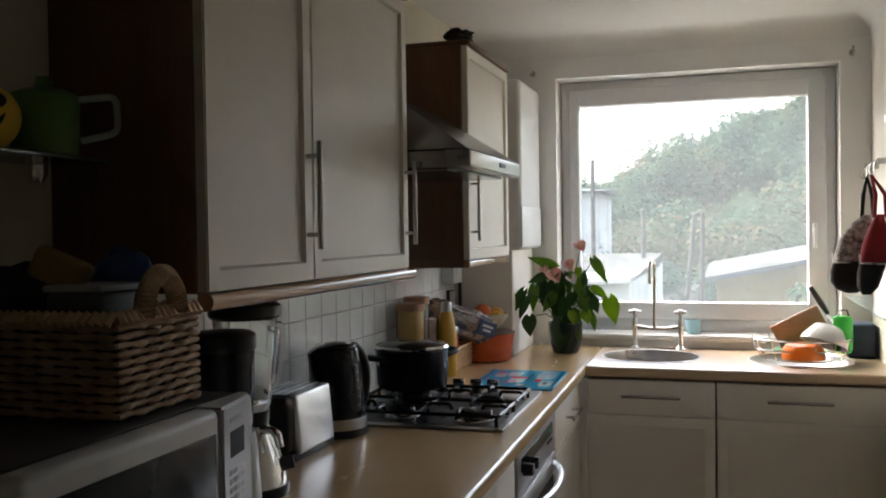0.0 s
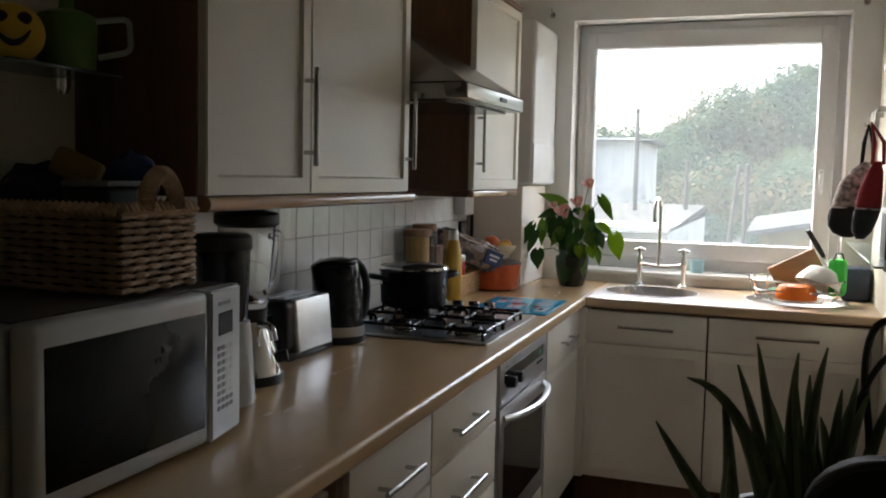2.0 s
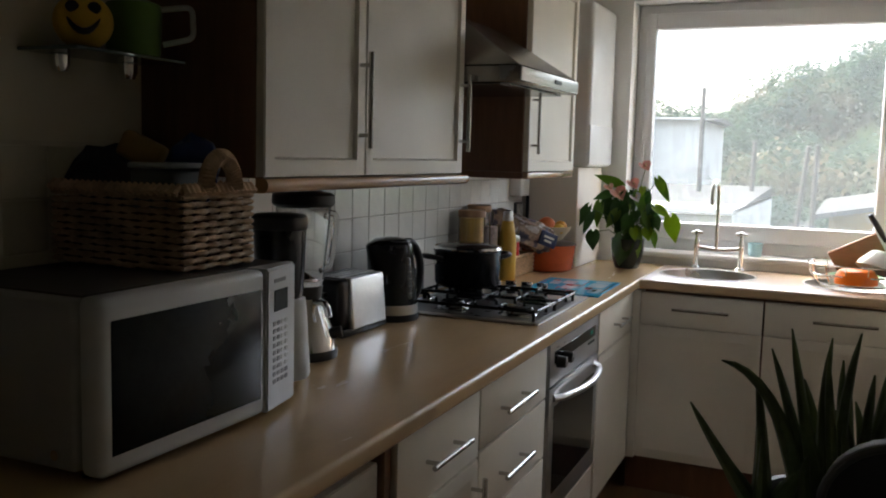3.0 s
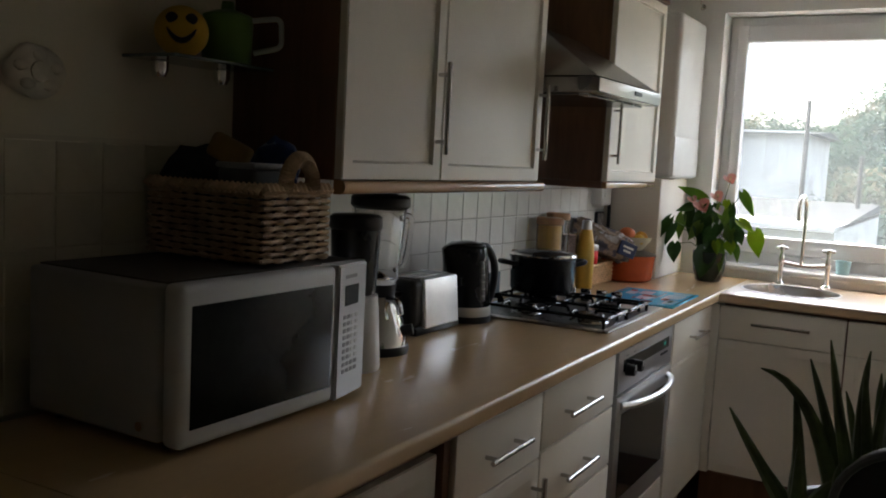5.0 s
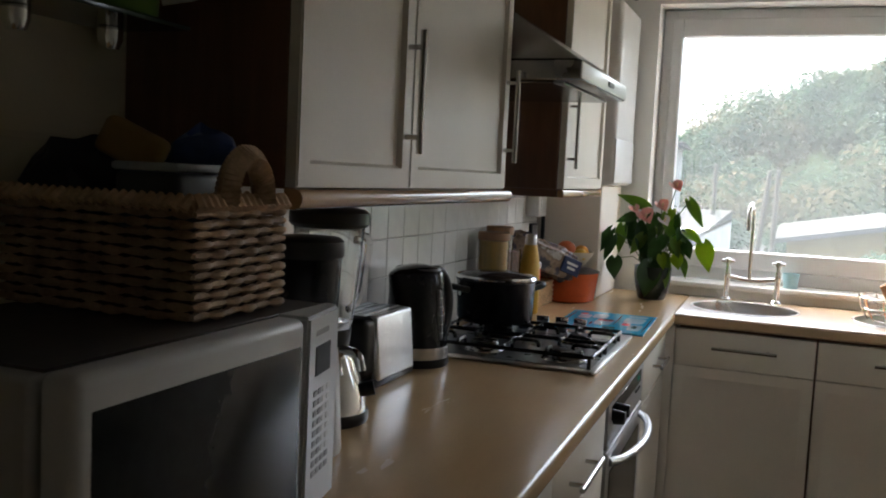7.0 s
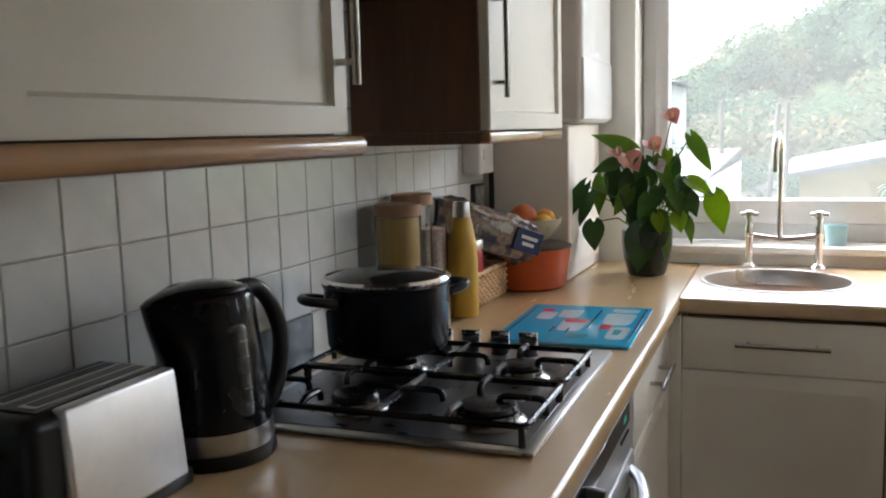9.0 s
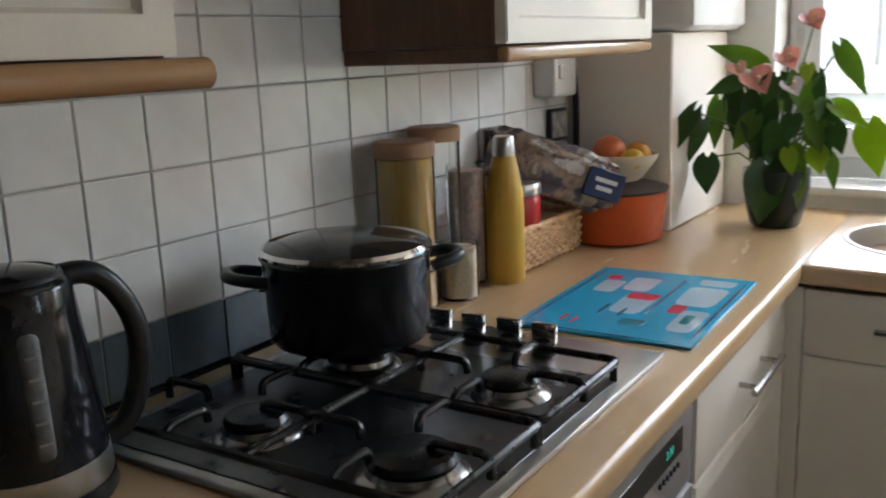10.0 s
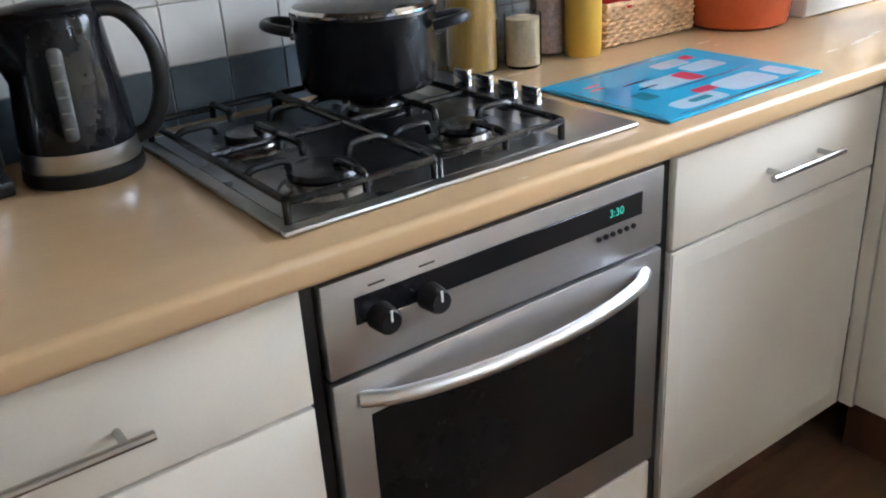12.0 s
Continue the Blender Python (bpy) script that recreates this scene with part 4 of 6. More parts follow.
def storage_jar(x, y, r, h, fill, content, label, lidded=True):
    j = thing("storage_jar", (x, y, 0.913), label, "jar", "storage jars")
    part("glass", lathe(B(), [(0, 0.9135), (r - 0.004, 0.9135), (r, 0.918), (r, 0.913 + h), (r - 0.003, 0.913 + h), (r - 0.003, 0.919), (0, 0.918)], (x, y), 32), JARGLASS, j)
    part("contents", lathe(B(), [(0, 0.919), (r - 0.004, 0.919), (r - 0.004, 0.915 + fill), (r * 0.5, 0.918 + fill), (0, 0.920 + fill)], (x, y), 32), content, j)
    if lidded:
        part("lid", lathe(B(), [(0, 0.912 + h), (r + 0.001, 0.912 + h), (r + 0.002, 0.915 + h), (r + 0.002, 0.935 + h), (r - 0.001, 0.938 + h), (0, 0.938 + h)], (x, y), 32), BAMBOO, j, "bamboo lid")
    return j


PASTA = mat("dry_pasta", (0.75, 0.46, 0.10), 0.5, vary=0.25, scale=14, bump=0.5, bscale=160, stretch=(4, 4, 0.15))
RICE = mat("dry_rice", (0.75, 0.6, 0.38), 0.7, vary=0.12, scale=120, bump=0.5, bscale=300)
LENTIL = mat("pink_lentils", (0.7, 0.48, 0.4), 0.7, vary=0.3, scale=120, bump=0.5, bscale=300)
storage_jar(0.068, 0.618, 0.05, 0.262, 0.256, PASTA, "tall glass jar of spaghetti with a bamboo lid")
storage_jar(0.05, 0.735, 0.045, 0.275, 0.03, RICE, "tall nearly empty glass jar with a bamboo lid")
storage_jar(0.112, 0.705, 0.036, 0.10, 0.09, RICE, "short glass jar filled with rice", False)
storage_jar(0.066, 0.812, 0.036, 0.222, 0.21, LENTIL, "tall glass jar of pink lentils", False)
bt = thing("drinks_bottle", (0.128, 0.842, 0.913), "matt yellow drinks bottle with a steel cap", "bottle")
part("body", lathe(B(), [(0, 0.9135), (0.033, 0.9135), (0.036, 0.918), (0.036, 1.05), (0.034, 1.085), (0.026, 1.13), (0.021, 1.15), (0, 1.15)], (0.128, 0.842), 32), mat("yellow_bottle_paint", (0.6, 0.36, 0.05), 0.4, vary=0.06), bt)
part("cap", lathe(B(), [(0.0205, 1.15), (0.021, 1.153), (0.019, 1.183), (0.017, 1.186), (0, 1.187)], (0.128, 0.842), 24), STEEL, bt, "steel screw cap")
PALEWICK = mat("pale_wicker", (0.7, 0.46, 0.25), 0.6, vary=0.3, scale=40, bump=0.4, bscale=200)
sb2 = thing("bread_basket", (0.08, 1.045, 0.913), "low pale wicker basket holding jar and bread", "basket")
part("body", weave(0.028, 0.132, 0.905, 1.165, 0.915, 0.992, 9, 0.014, 0.0042), PALEWICK, sb2, kind="stuff")
part("weave_backing", box(B(), (0.031, 0.908, 0.915), (0.129, 1.162, 0.985)), PALEWICK, sb2)
part("rim", tube(B(), [(0.028, 0.905, 0.996), (0.132, 0.905, 0.996), (0.132, 1.165, 0.996), (0.028, 1.165, 0.996)], 0.006, 8, closed=True), PALEWICK, sb2)
rj = thing("preserve_jar", (0.092, 0.965, 0.985), "red jar with a metal lid standing in the basket", "jar")
part("body", lathe(B(), [(0, 0.986), (0.042, 0.986), (0.044, 0.99), (0.044, 1.052), (0.04, 1.058), (0, 1.058)], (0.092, 0.965), 28), mat("red_jar", (0.42, 0.02, 0.02), 0.25, vary=0.1), rj)
part("lid", lathe(B(), [(0.043, 1.057), (0.045, 1.06), (0.045, 1.077), (0.042, 1.081), (0, 1.081)], (0.092, 0.965), 28), STEEL, rj, "metal lid")
br = thing("bread_bag", (0.09, 1.1, 1.0), "half-full plastic bag of sliced bread lying in the basket", "bread")
lb = B()
bmesh.ops.create_icosphere(lb, subdivisions=4, radius=1)
for v in lb.verts:
    p = v.co
    q = Vector([math.copysign(abs(c) ** 0.6, c) for c in p])
    k = 1 + 0.2 * noise.noise(p * 3.5) + 0.1 * noise.noise(p * 10)
    v.co = pose(0.098, 1.085, 1.092, -20, 0, -43) @ Vector((q.x * 0.062 * k, q.y * 0.152 * k, q.z * 0.06 * k))
BAG = mat("bread_bag_film", (0.3, 0.2, 0.13), 0.16, vary=0.3, scale=26, bump=0.9, bscale=45)
bt_ = BAG.node_tree
pr, pn_ = bt_.nodes.new("ShaderNodeValToRGB"), bt_.nodes.new("ShaderNodeTexNoise")
pn_.inputs["Scale"].default_value, pn_.inputs["Detail"].default_value = 22, 3
pr.color_ramp.interpolation = "EASE"
for k, (pos, col) in enumerate(((0.0, (0.05, 0.045, 0.07)), (0.41, (0.1, 0.085, 0.1)), (0.5, (0.3, 0.21, 0.15)), (0.58, (0.2, 0.14, 0.1)), (0.68, (0.5, 0.46, 0.43)))):
    e = pr.color_ramp.elements[k] if k < 2 else pr.color_ramp.elements.new(pos)
    e.position, e.color = pos, (*col, 1)
bt_.links.new(bt_.nodes["Texture Coordinate"].outputs["Object"], pn_.inputs["Vector"])
bt_.links.new(pn_.outputs[0], pr.inputs[0])
bt_.links.new(pr.outputs[0], bt_.nodes["Principled BSDF"].inputs["Base Color"])
part("bag", lb, BAG, br)
bb = box(B(), (-0.042, -0.003, -0.03), (0.042, 0.003, 0.03), 0.002)
bmesh.ops.transform(bb, matrix=pose(0.212, 1.112, 1.060, 0, 20, 47), verts=bb.verts)
lab = part("label_patch", bb, mat("navy_print", (0.02, 0.035, 0.11), 0.3, vary=0.2), br)
for k, w in enumerate((0.05, 0.036)):
    wb2 = box(B(), (-w / 2, -0.0042, 0.004 - 0.017 * k), (w / 2, -0.0032, 0.013 - 0.017 * k))
    bmesh.ops.transform(wb2, matrix=pose(0.212, 1.112, 1.060, 0, 20, 47), verts=wb2.verts)
    part("print_bar", wb2, WHITEPL, lab)
cx, cy = 0.168, 1.285
ca = thing("casserole", (cx, cy, 0.913), "orange enamelled casserole dish with dark lid", "casserole")
part("body", lathe(B(), [(0, 0.9135), (0.096, 0.9135), (0.106, 0.92), (0.119, 1.022), (0.121, 1.027), (0.116, 1.027), (0.1, 0.925), (0, 0.921)], (cx, cy), 40), mat("orange_enamel", (0.48, 0.085, 0.022), 0.22, vary=0.15, scale=6), ca)
part("lid", lathe(B(), [(0.122, 1.026), (0.122, 1.031), (0.1, 1.037), (0.03, 1.041), (0, 1.042)], (cx, cy), 40), mat("brown_lid", (0.06, 0.04, 0.03), 0.35, vary=0.2), ca, "dark brown lid")
cx, cy = 0.175, 1.30
fb2 = thing("fruit_bowl", (cx, cy + 0.01, 1.042), "cream fruit bowl standing on the casserole", "bowl")
part("bowl", lathe(B(), [(0, 1.0425), (0.04, 1.0425), (0.05, 1.052), (0.078, 1.088), (0.083, 1.103), (0.079, 1.103), (0.07, 1.085), (0.045, 1.055), (0, 1.05)], (cx, cy + 0.01), 36), mat("cream_ceramic", (0.62, 0.55, 0.4), 0.3, vary=0.08), fb2)
for nm, p, r, col, lab in (("pomegranate", (cx - 0.02, cy - 0.012, 1.108), 0.038, (0.52, 0.12, 0.03), "orange-red pomegranate in the bowl"), ("orange", (cx + 0.03, cy + 0.035, 1.098), 0.03, (0.62, 0.28, 0.02), "small orange in the fruit bowl"), ("lemon", (cx + 0.04, cy - 0.02, 1.092), 0.026, (0.65, 0.4, 0.04), "yellow lemon in the fruit bowl")):
    part(nm, lump(p, (r, r, r * 0.95), r * 100, 3, 0.06), mat(nm + "_skin", col, 0.4, vary=0.15, bump=0.2, bscale=200), None, lab, category="fruit")

# socket, black cable and small picture on the tiles beside the pier
sk = thing("wall_socket", (0.02, 1.27, 1.28), "white plastic spur socket box on the tiles", "socket")
part("box", box(B(), (0.0, 1.225, 1.23), (0.055, 1.34, 1.338), 0.008, 3), WHITEPL, sk)
part("switch", box(B(), (0.054, 1.245, 1.27), (0.059, 1.27, 1.30), 0.002), WHITEPL, sk)
part("cable", tube(B(), round_path([(0.03, 1.35, 1.335), (0.03, 1.385, 1.25), (0.03, 1.388, 1.12), (0.03, 1.38, 1.0)], 0.05, 5), 0.008, 8), BLACK, None, "thick black cable running down the tiles", category="cable")
pf = thing("picture_tile", (0.01, 1.33, 1.125), "small framed grey picture leaning on the tiles", "picture")
part("frame", box(B(), (0.0, 1.285, 1.125), (0.014, 1.372, 1.20), 0.003), BLACK, pf)
part("print", box(B(), (0.0142, 1.293, 1.133), (0.0152, 1.364, 1.192)), mat("grey_print", (0.35, 0.33, 0.31), 0.4, vary=0.5, scale=40), pf)
part("dark_frame", box(B(), (0.002, 0.985, 1.09), (0.014, 1.06, 1.185), 0.003), STEEL, None, "small dark steel-edged plate against the tiles", category="frame")

# ---- glass worktop saver with printed cups ----
bd = local_thing("worktop_saver", (0.281, 0.612, 0.9135), "bright blue glass worktop saver printed with cups", "chopping board", rz=2.0)
SKY = mat("blue_printed_glass", (0.03, 0.36, 0.58), 0.08, vary=0.06, scale=6)
part("glass", box(B(), (0, 0, 0), (0.288, 0.4, 0.005), 0.0015), SKY, bd)
PW, PR, PD, PT = mat("print_white", (0.42, 0.58, 0.68), 0.1), mat("print_red", (0.6, 0.05, 0.09), 0.1), mat("print_navy", (0.02, 0.05, 0.12), 0.1), mat("print_teal", (0.02, 0.2, 0.26), 0.1)
for m, x0, y0, x1, y1 in ((PD, 0.012, 0.02, 0.016, 0.385), (PD, 0.274, 0.03, 0.279, 0.385), (PD, 0.02, 0.006, 0.27, 0.009),
                          (PW, 0.04, 0.23, 0.08, 0.31), (PR, 0.036, 0.315, 0.062, 0.345), (PW, 0.11, 0.12, 0.165, 0.235), (PR, 0.112, 0.205, 0.165, 0.245), (PW, 0.085, 0.255, 0.135, 0.345), (PD, 0.172, 0.13, 0.176, 0.36),
                          (PD, 0.1, 0.10, 0.106, 0.165), (PD, 0.135, 0.1, 0.14, 0.15), (PT, 0.15, 0.06, 0.19, 0.095), (PW, 0.225, 0.06, 0.268, 0.175), (PT, 0.236, 0.1, 0.252, 0.15), (PR, 0.2, 0.15, 0.225, 0.2), (PW, 0.195, 0.20, 0.262, 0.32), (PR, 0.06, 0.045, 0.066, 0.085), (PR, 0.08, 0.04, 0.086, 0.075), (PW, 0.2, 0.335, 0.262, 0.375)):
    rr = 0.35 if min(x1 - x0, y1 - y0) > 0.012 else 0.9
    ol = [((x0 + x1) / 2 + (x1 - x0) / 2 * math.copysign(abs(math.cos(a)) ** rr, math.cos(a)) * (1 + 0.12 * math.sin(a)), (y0 + y1) / 2 + (y1 - y0) / 2 * math.copysign(abs(math.sin(a)) ** rr, math.sin(a))) for a in [k * math.pi / 12 for k in range(24)]]
    hz = 0.0052 + 0.0001 * (m is PR) + 0.0002 * (m in (PD, PT))
    part("print", slab(B(), ol, 0.0045, hz), m, bd, "", 0)

# ---- flowering anthurium in a dark pot ----
ax, ay = 0.452, 1.565
LEAF = mat("anthurium_leaf", (0.035, 0.10, 0.018), 0.3, vary=0.35, scale=18, bump=0.15, bscale=60, each=0.25)
def leafy(m, col, k):
    t = m.node_tree
    tr_, mx_ = t.nodes.new("ShaderNodeBsdfTranslucent"), t.nodes.new("ShaderNodeMixShader")
    tr_.inputs["Color"].default_value = (*col, 1)
    mx_.inputs[0].default_value = k
    t.links.new(t.nodes["Principled BSDF"].outputs[0], mx_.inputs[1])
    t.links.new(tr_.outputs[0], mx_.inputs[2])
    t.links.new(mx_.outputs[0], t.nodes["Material Output"].inputs[0])


leafy(LEAF, (0.07, 0.16, 0.015), 0.3)
LIME = mat("pale_leaf", (0.24, 0.36, 0.02), 0.35, vary=0.2, scale=18, bump=0.1)
leafy(LIME, (0.35, 0.5, 0.02), 0.45)
PINK = mat("pink_spathe", (0.76, 0.42, 0.36), 0.35, vary=0.2, scale=30)
leafy(PINK, (0.8, 0.45, 0.38), 0.35)
STEM = mat("green_stem", (0.07, 0.13, 0.03), 0.5, vary=0.2)


def leaf(base, tip, width, up, cup=0.15, droop=0.12, n=8):
    """A heart-shaped leaf from its stalk to its tip, a closed thin sheet."""
    base, tip, up = Vector(base), Vector(tip), Vector(up)
    d = tip - base
    L = d.length
    e = d.normalized()
    s = e.cross(up).normalized()
    nrm = s.cross(e)
    bm = B()
    outline = [(0.0, 0.28), (0.06, 0.72), (0.16, 0.97), (0.3, 1.0), (0.48, 0.88), (0.66, 0.62), (0.84, 0.3), (1.0, 0.02)]
    sheets = []
    for off in (0.0006, -0.0006):
        rows = []
        for t, w in outline:
            row = []
            for q in (-1, -0.5, 0, 0.5, 1):
                back = -0.16 * L * max(0, 1 - t / 0.16) * (abs(q) ** 1.5)
                p = base + e * (t * L + back) + s * (q * w * width / 2) + nrm * (cup * width * abs(q) ** 1.5 * w - droop * L * t * t + off)
                row.append(bm.verts.new(p))
            rows.append(row)
        sheets.append(rows)
        for a, b in zip(rows, rows[1:]):
            for k in range(4):
                bm.faces.new((a[k], a[k + 1], b[k + 1], b[k]))
    A, C = sheets
    for k in range(len(outline) - 1):
        bm.faces.new((A[k][0], A[k + 1][0], C[k + 1][0], C[k][0]))
        bm.faces.new((A[k][4], A[k + 1][4], C[k + 1][4], C[k][4]))
    return bm


pl = thing("anthurium", (ax, ay, 0.913), "pink-flowering anthurium plant in a dark green pot", "plant")
part("pot", lathe(B(), [(0, 0.9135), (0.05, 0.9135), (0.055, 0.918), (0.068, 0.965), (0.074, 1.01), (0.074, 1.047), (0.070, 1.047), (0.066, 1.035), (0, 1.03)], (ax, ay), 32), mat("dark_green_pot", (0.012, 0.022, 0.015), 0.25, vary=0.2), pl)
part("soil", lathe(B(), [(0.067, 1.034), (0.03, 1.04), (0, 1.041)], (ax, ay), 16), mat("potting_soil", (0.04, 0.028, 0.02), 0.95, vary=0.4, scale=60, bump=0.6), pl)
LEAF2 = mat("anthurium_young_leaf", (0.10, 0.20, 0.03), 0.32, vary=0.3, scale=18, bump=0.15, bscale=60, each=0.2)
leafy(LEAF2, (0.24, 0.36, 0.05), 0.5)
rnd = random.Random(7)
# stalk end, tip, width, kind of leaf
LEAVES = [
    ((0.417, 1.535, 1.286), (0.303, 1.505, 1.334), 0.048, 2), ((0.375, 1.535, 1.249), (0.301, 1.505, 1.222), 0.044, 1), ((0.325, 1.535, 1.203), (0.309, 1.535, 1.089), 0.055, 2),
    ((0.359, 1.535, 1.231), (0.358, 1.535, 1.113), 0.05, 1), ((0.292, 1.45, 1.185), (0.207, 1.435, 1.052), 0.046, 1), ((0.286, 1.535, 1.159), (0.262, 1.50, 1.061), 0.055, 1),
    ((0.300, 1.535, 1.07), (0.306, 1.505, 0.988), 0.073, 1), ((0.415, 1.535, 1.215), (0.423, 1.505, 1.064), 0.085, 1), ((0.446, 1.50, 1.06), (0.441, 1.475, 0.930), 0.10, 1),
    ((0.491, 1.535, 1.170), (0.487, 1.505, 1.115), 0.048, 1), ((0.476, 1.535, 1.091), (0.531, 1.505, 1.049), 0.066, 2), ((0.504, 1.535, 1.058), (0.516, 1.505, 0.966), 0.034, 2),
    ((0.579, 1.535, 1.319), (0.643, 1.505, 1.218), 0.048, 2), ((0.573, 1.535, 1.195), (0.648, 1.505, 1.154), 0.048, 3), ((0.644, 1.535, 1.155), (0.675, 1.505, 1.045), 0.073, 3),
    ((0.553, 1.535, 1.202), (0.549, 1.505, 1.158), 0.04, 1), ((0.576, 1.535, 1.152), (0.6, 1.505, 1.092), 0.048, 1), ((0.53, 1.535, 1.165), (0.559, 1.505, 1.094), 0.05, 2),
    ((0.568, 1.535, 1.085), (0.59, 1.505, 1.015), 0.034, 2), ((0.516, 1.535, 1.28), (0.518, 1.505, 1.24), 0.034, 3), ((0.44, 1.60, 1.25), (0.46, 1.64, 1.16), 0.06, 1),
    ((0.38, 1.60, 1.20), (0.34, 1.66, 1.13), 0.06, 1), ((0.50, 1.62, 1.22), (0.54, 1.67, 1.14), 0.06, 2), ((0.455, 1.53, 1.12), (0.47, 1.50, 1.03), 0.06, 1)]
for k in range(16):
    a, h, q = k * 2.4, rnd.uniform(1.08, 1.27), rnd.uniform(0.03, 0.11)
    b0 = Vector((ax + 0.03 + q * math.cos(a), ay - 0.02 + 0.6 * q * math.sin(a), h))
    LEAVES.append((b0, b0 + Vector((0.03 * math.cos(a) + rnd.uniform(-0.02, 0.02), -0.02, -rnd.uniform(0.05, 0.09))), rnd.uniform(0.034, 0.06), rnd.choice((1, 1, 2, 2, 3))))
for b, t, w, kind in LEAVES:
    b0, t0 = Vector(b), Vector(t)
    root = Vector((ax + rnd.uniform(-0.025, 0.025), ay + rnd.uniform(-0.025, 0.025), 1.035))
    part("stem", tube(B(), [root, root.lerp(b0, 0.5) + Vector((0, 0, 0.03)), b0], 0.0022, 6), STEM, pl)
    part("leaf", leaf(b0, t0, w, (rnd.uniform(-0.2, 0.5), -0.85, rnd.uniform(0.2, 0.6)), rnd.uniform(0.05, 0.2), rnd.uniform(0.05, 0.15)), (LEAF, LEAF, LEAF2, LIME)[kind], pl)
WHITEB = mat("white_bloom", (0.7, 0.66, 0.7), 0.4, vary=0.1)
for p, w, m in (((0.416, 1.51, 1.24), 0.066, PINK), ((0.371, 1.51, 1.268), 0.04, PINK), ((0.479, 1.51, 1.287), 0.052, PINK), ((0.528, 1.51, 1.367), 0.05, PINK), ((0.492, 1.51, 1.228), 0.045, WHITEB)):
    c = Vector(p)
    part("flower_stalk", tube(B(), [(ax, ay, 1.035), (0.5 * ax + 0.5 * c.x, ay - 0.02, 0.5 * 1.04 + 0.5 * c.z + 0.02), c + Vector((0, 0.004, 0))], 0.002, 6), STEM, pl)
    part("flower", leaf(c + Vector((-0.3 * w, 0.006, 0.35 * w)), c + Vector((0.3 * w, -0.014, -0.4 * w)), w * 1.15, (0.35, -0.8, 0.6), 0.32, -0.2), m, pl)
    part("flower", leaf(c + Vector((0.25 * w, 0.01, 0.2 * w)), c + Vector((-0.4 * w, 0.0, -0.1 * w)), w * 0.8, (-0.3, -0.7, 0.7), 0.35, -0.25), m, pl)
    part("spadix", tube(B(), [c, c + Vector((0.006, -0.018, 0.02))], 0.0035, 8), RICE, pl)

# ---- bridge mixer tap and things by the sink ----
tx, ty = 0.828, 1.745
tap = thing("bridge_tap", (tx, ty, 0.913), "chrome bridge mixer tap with cross-head handles", "tap")
for s in (-1, 1):
    x = tx + 0.098 * s
    part("pillar", lathe(B(), [(0, 0.9135), (0.022, 0.9135), (0.022, 0.92), (0.012, 0.93), (0.011, 1.0), (0.014, 1.01), (0.014, 1.04), (0.009, 1.05), (0.009, 1.07), (0, 1.07)], (x, ty), 20), CHROME, tap)
    cb = cyl(B(), (x - 0.026, ty, 1.078), (x + 0.026, ty, 1.078), 0.0065, n=10)
    cyl(cb, (x, ty - 0.026, 1.078), (x, ty + 0.026, 1.078), 0.0065, n=10)
    lathe(cb, [(0, 1.066), (0.013, 1.067), (0.013, 1.088), (0, 1.091)], (x, ty), 14)
    part("cross_handle", cb, CHROME, tap)
part("bridge", tube(B(), round_path([(tx - 0.098, ty, 1.015), (tx - 0.03, ty, 1.005), (tx, ty, 1.005), (tx + 0.03, ty, 1.005), (tx + 0.098, ty, 1.015)], 0.02, 3), 0.0085, 12), CHROME, tap)
sw = [(tx - 0.012, ty, 1.005), (tx - 0.012, ty, 1.26)] + [(tx - 0.012 - 0.006 * (1 - math.cos(a)), ty - 0.055 + 0.055 * math.cos(a), 1.26 + 0.055 * math.sin(a)) for a in [k * math.pi / 10 for k in range(1, 11)]] + [(tx - 0.024, ty - 0.11, 1.21)]
part("spout", tube(B(), sw, 0.009, 12), CHROME, tap)
part("tumbler", lathe(B(), [(0, 0.974), (0.028, 0.974), (0.034, 1.035), (0.032, 1.035), (0.026, 0.978), (0, 0.978)], (0.975, 1.86), 24), mat("pale_blue_plastic", (0.35, 0.55, 0.6), 0.3, vary=0.1), None, "pale blue plastic tumbler on the window sill", category="cup")
dr = thing("dish_rack", (DRAIN[0], DRAIN[1], 0.918), "chrome wire dish rack standing on the drainer", "dish rack")
rx, ry = DRAIN
for z, r in ((0.925, 0.15), (0.965, 0.175), (1.005, 0.185)):
    part("hoop", tube(B(), [(rx + r * math.cos(k * math.pi / 18), ry + r * math.sin(k * math.pi / 18), z) for k in range(36)], 0.0032, 6, closed=True), CHROME, dr)
for k in range(14):
    a = k * math.pi / 7
    c, s = math.cos(a), math.sin(a)
    part("wire", tube(B(), [(rx + 0.15 * c, ry + 0.15 * s, 0.918), (rx + 0.175 * c, ry + 0.175 * s, 0.965), (rx + 0.185 * c, ry + 0.185 * s, 1.007)], 0.0025, 6), CHROME, dr)


def bowl_mesh(c, r, h, M):
    bm = lathe(B(), [(0, 0), (r * 0.45, 0), (r * 0.6, 0.006), (r * 0.93, h * 0.7), (r, h), (r * 0.96, h), (r * 0.88, h * 0.7), (r * 0.5, 0.01), (0, 0.007)], n=32)
    bmesh.ops.transform(bm, matrix=Matrix.Translation(c) @ M, verts=bm.verts)
    return bm


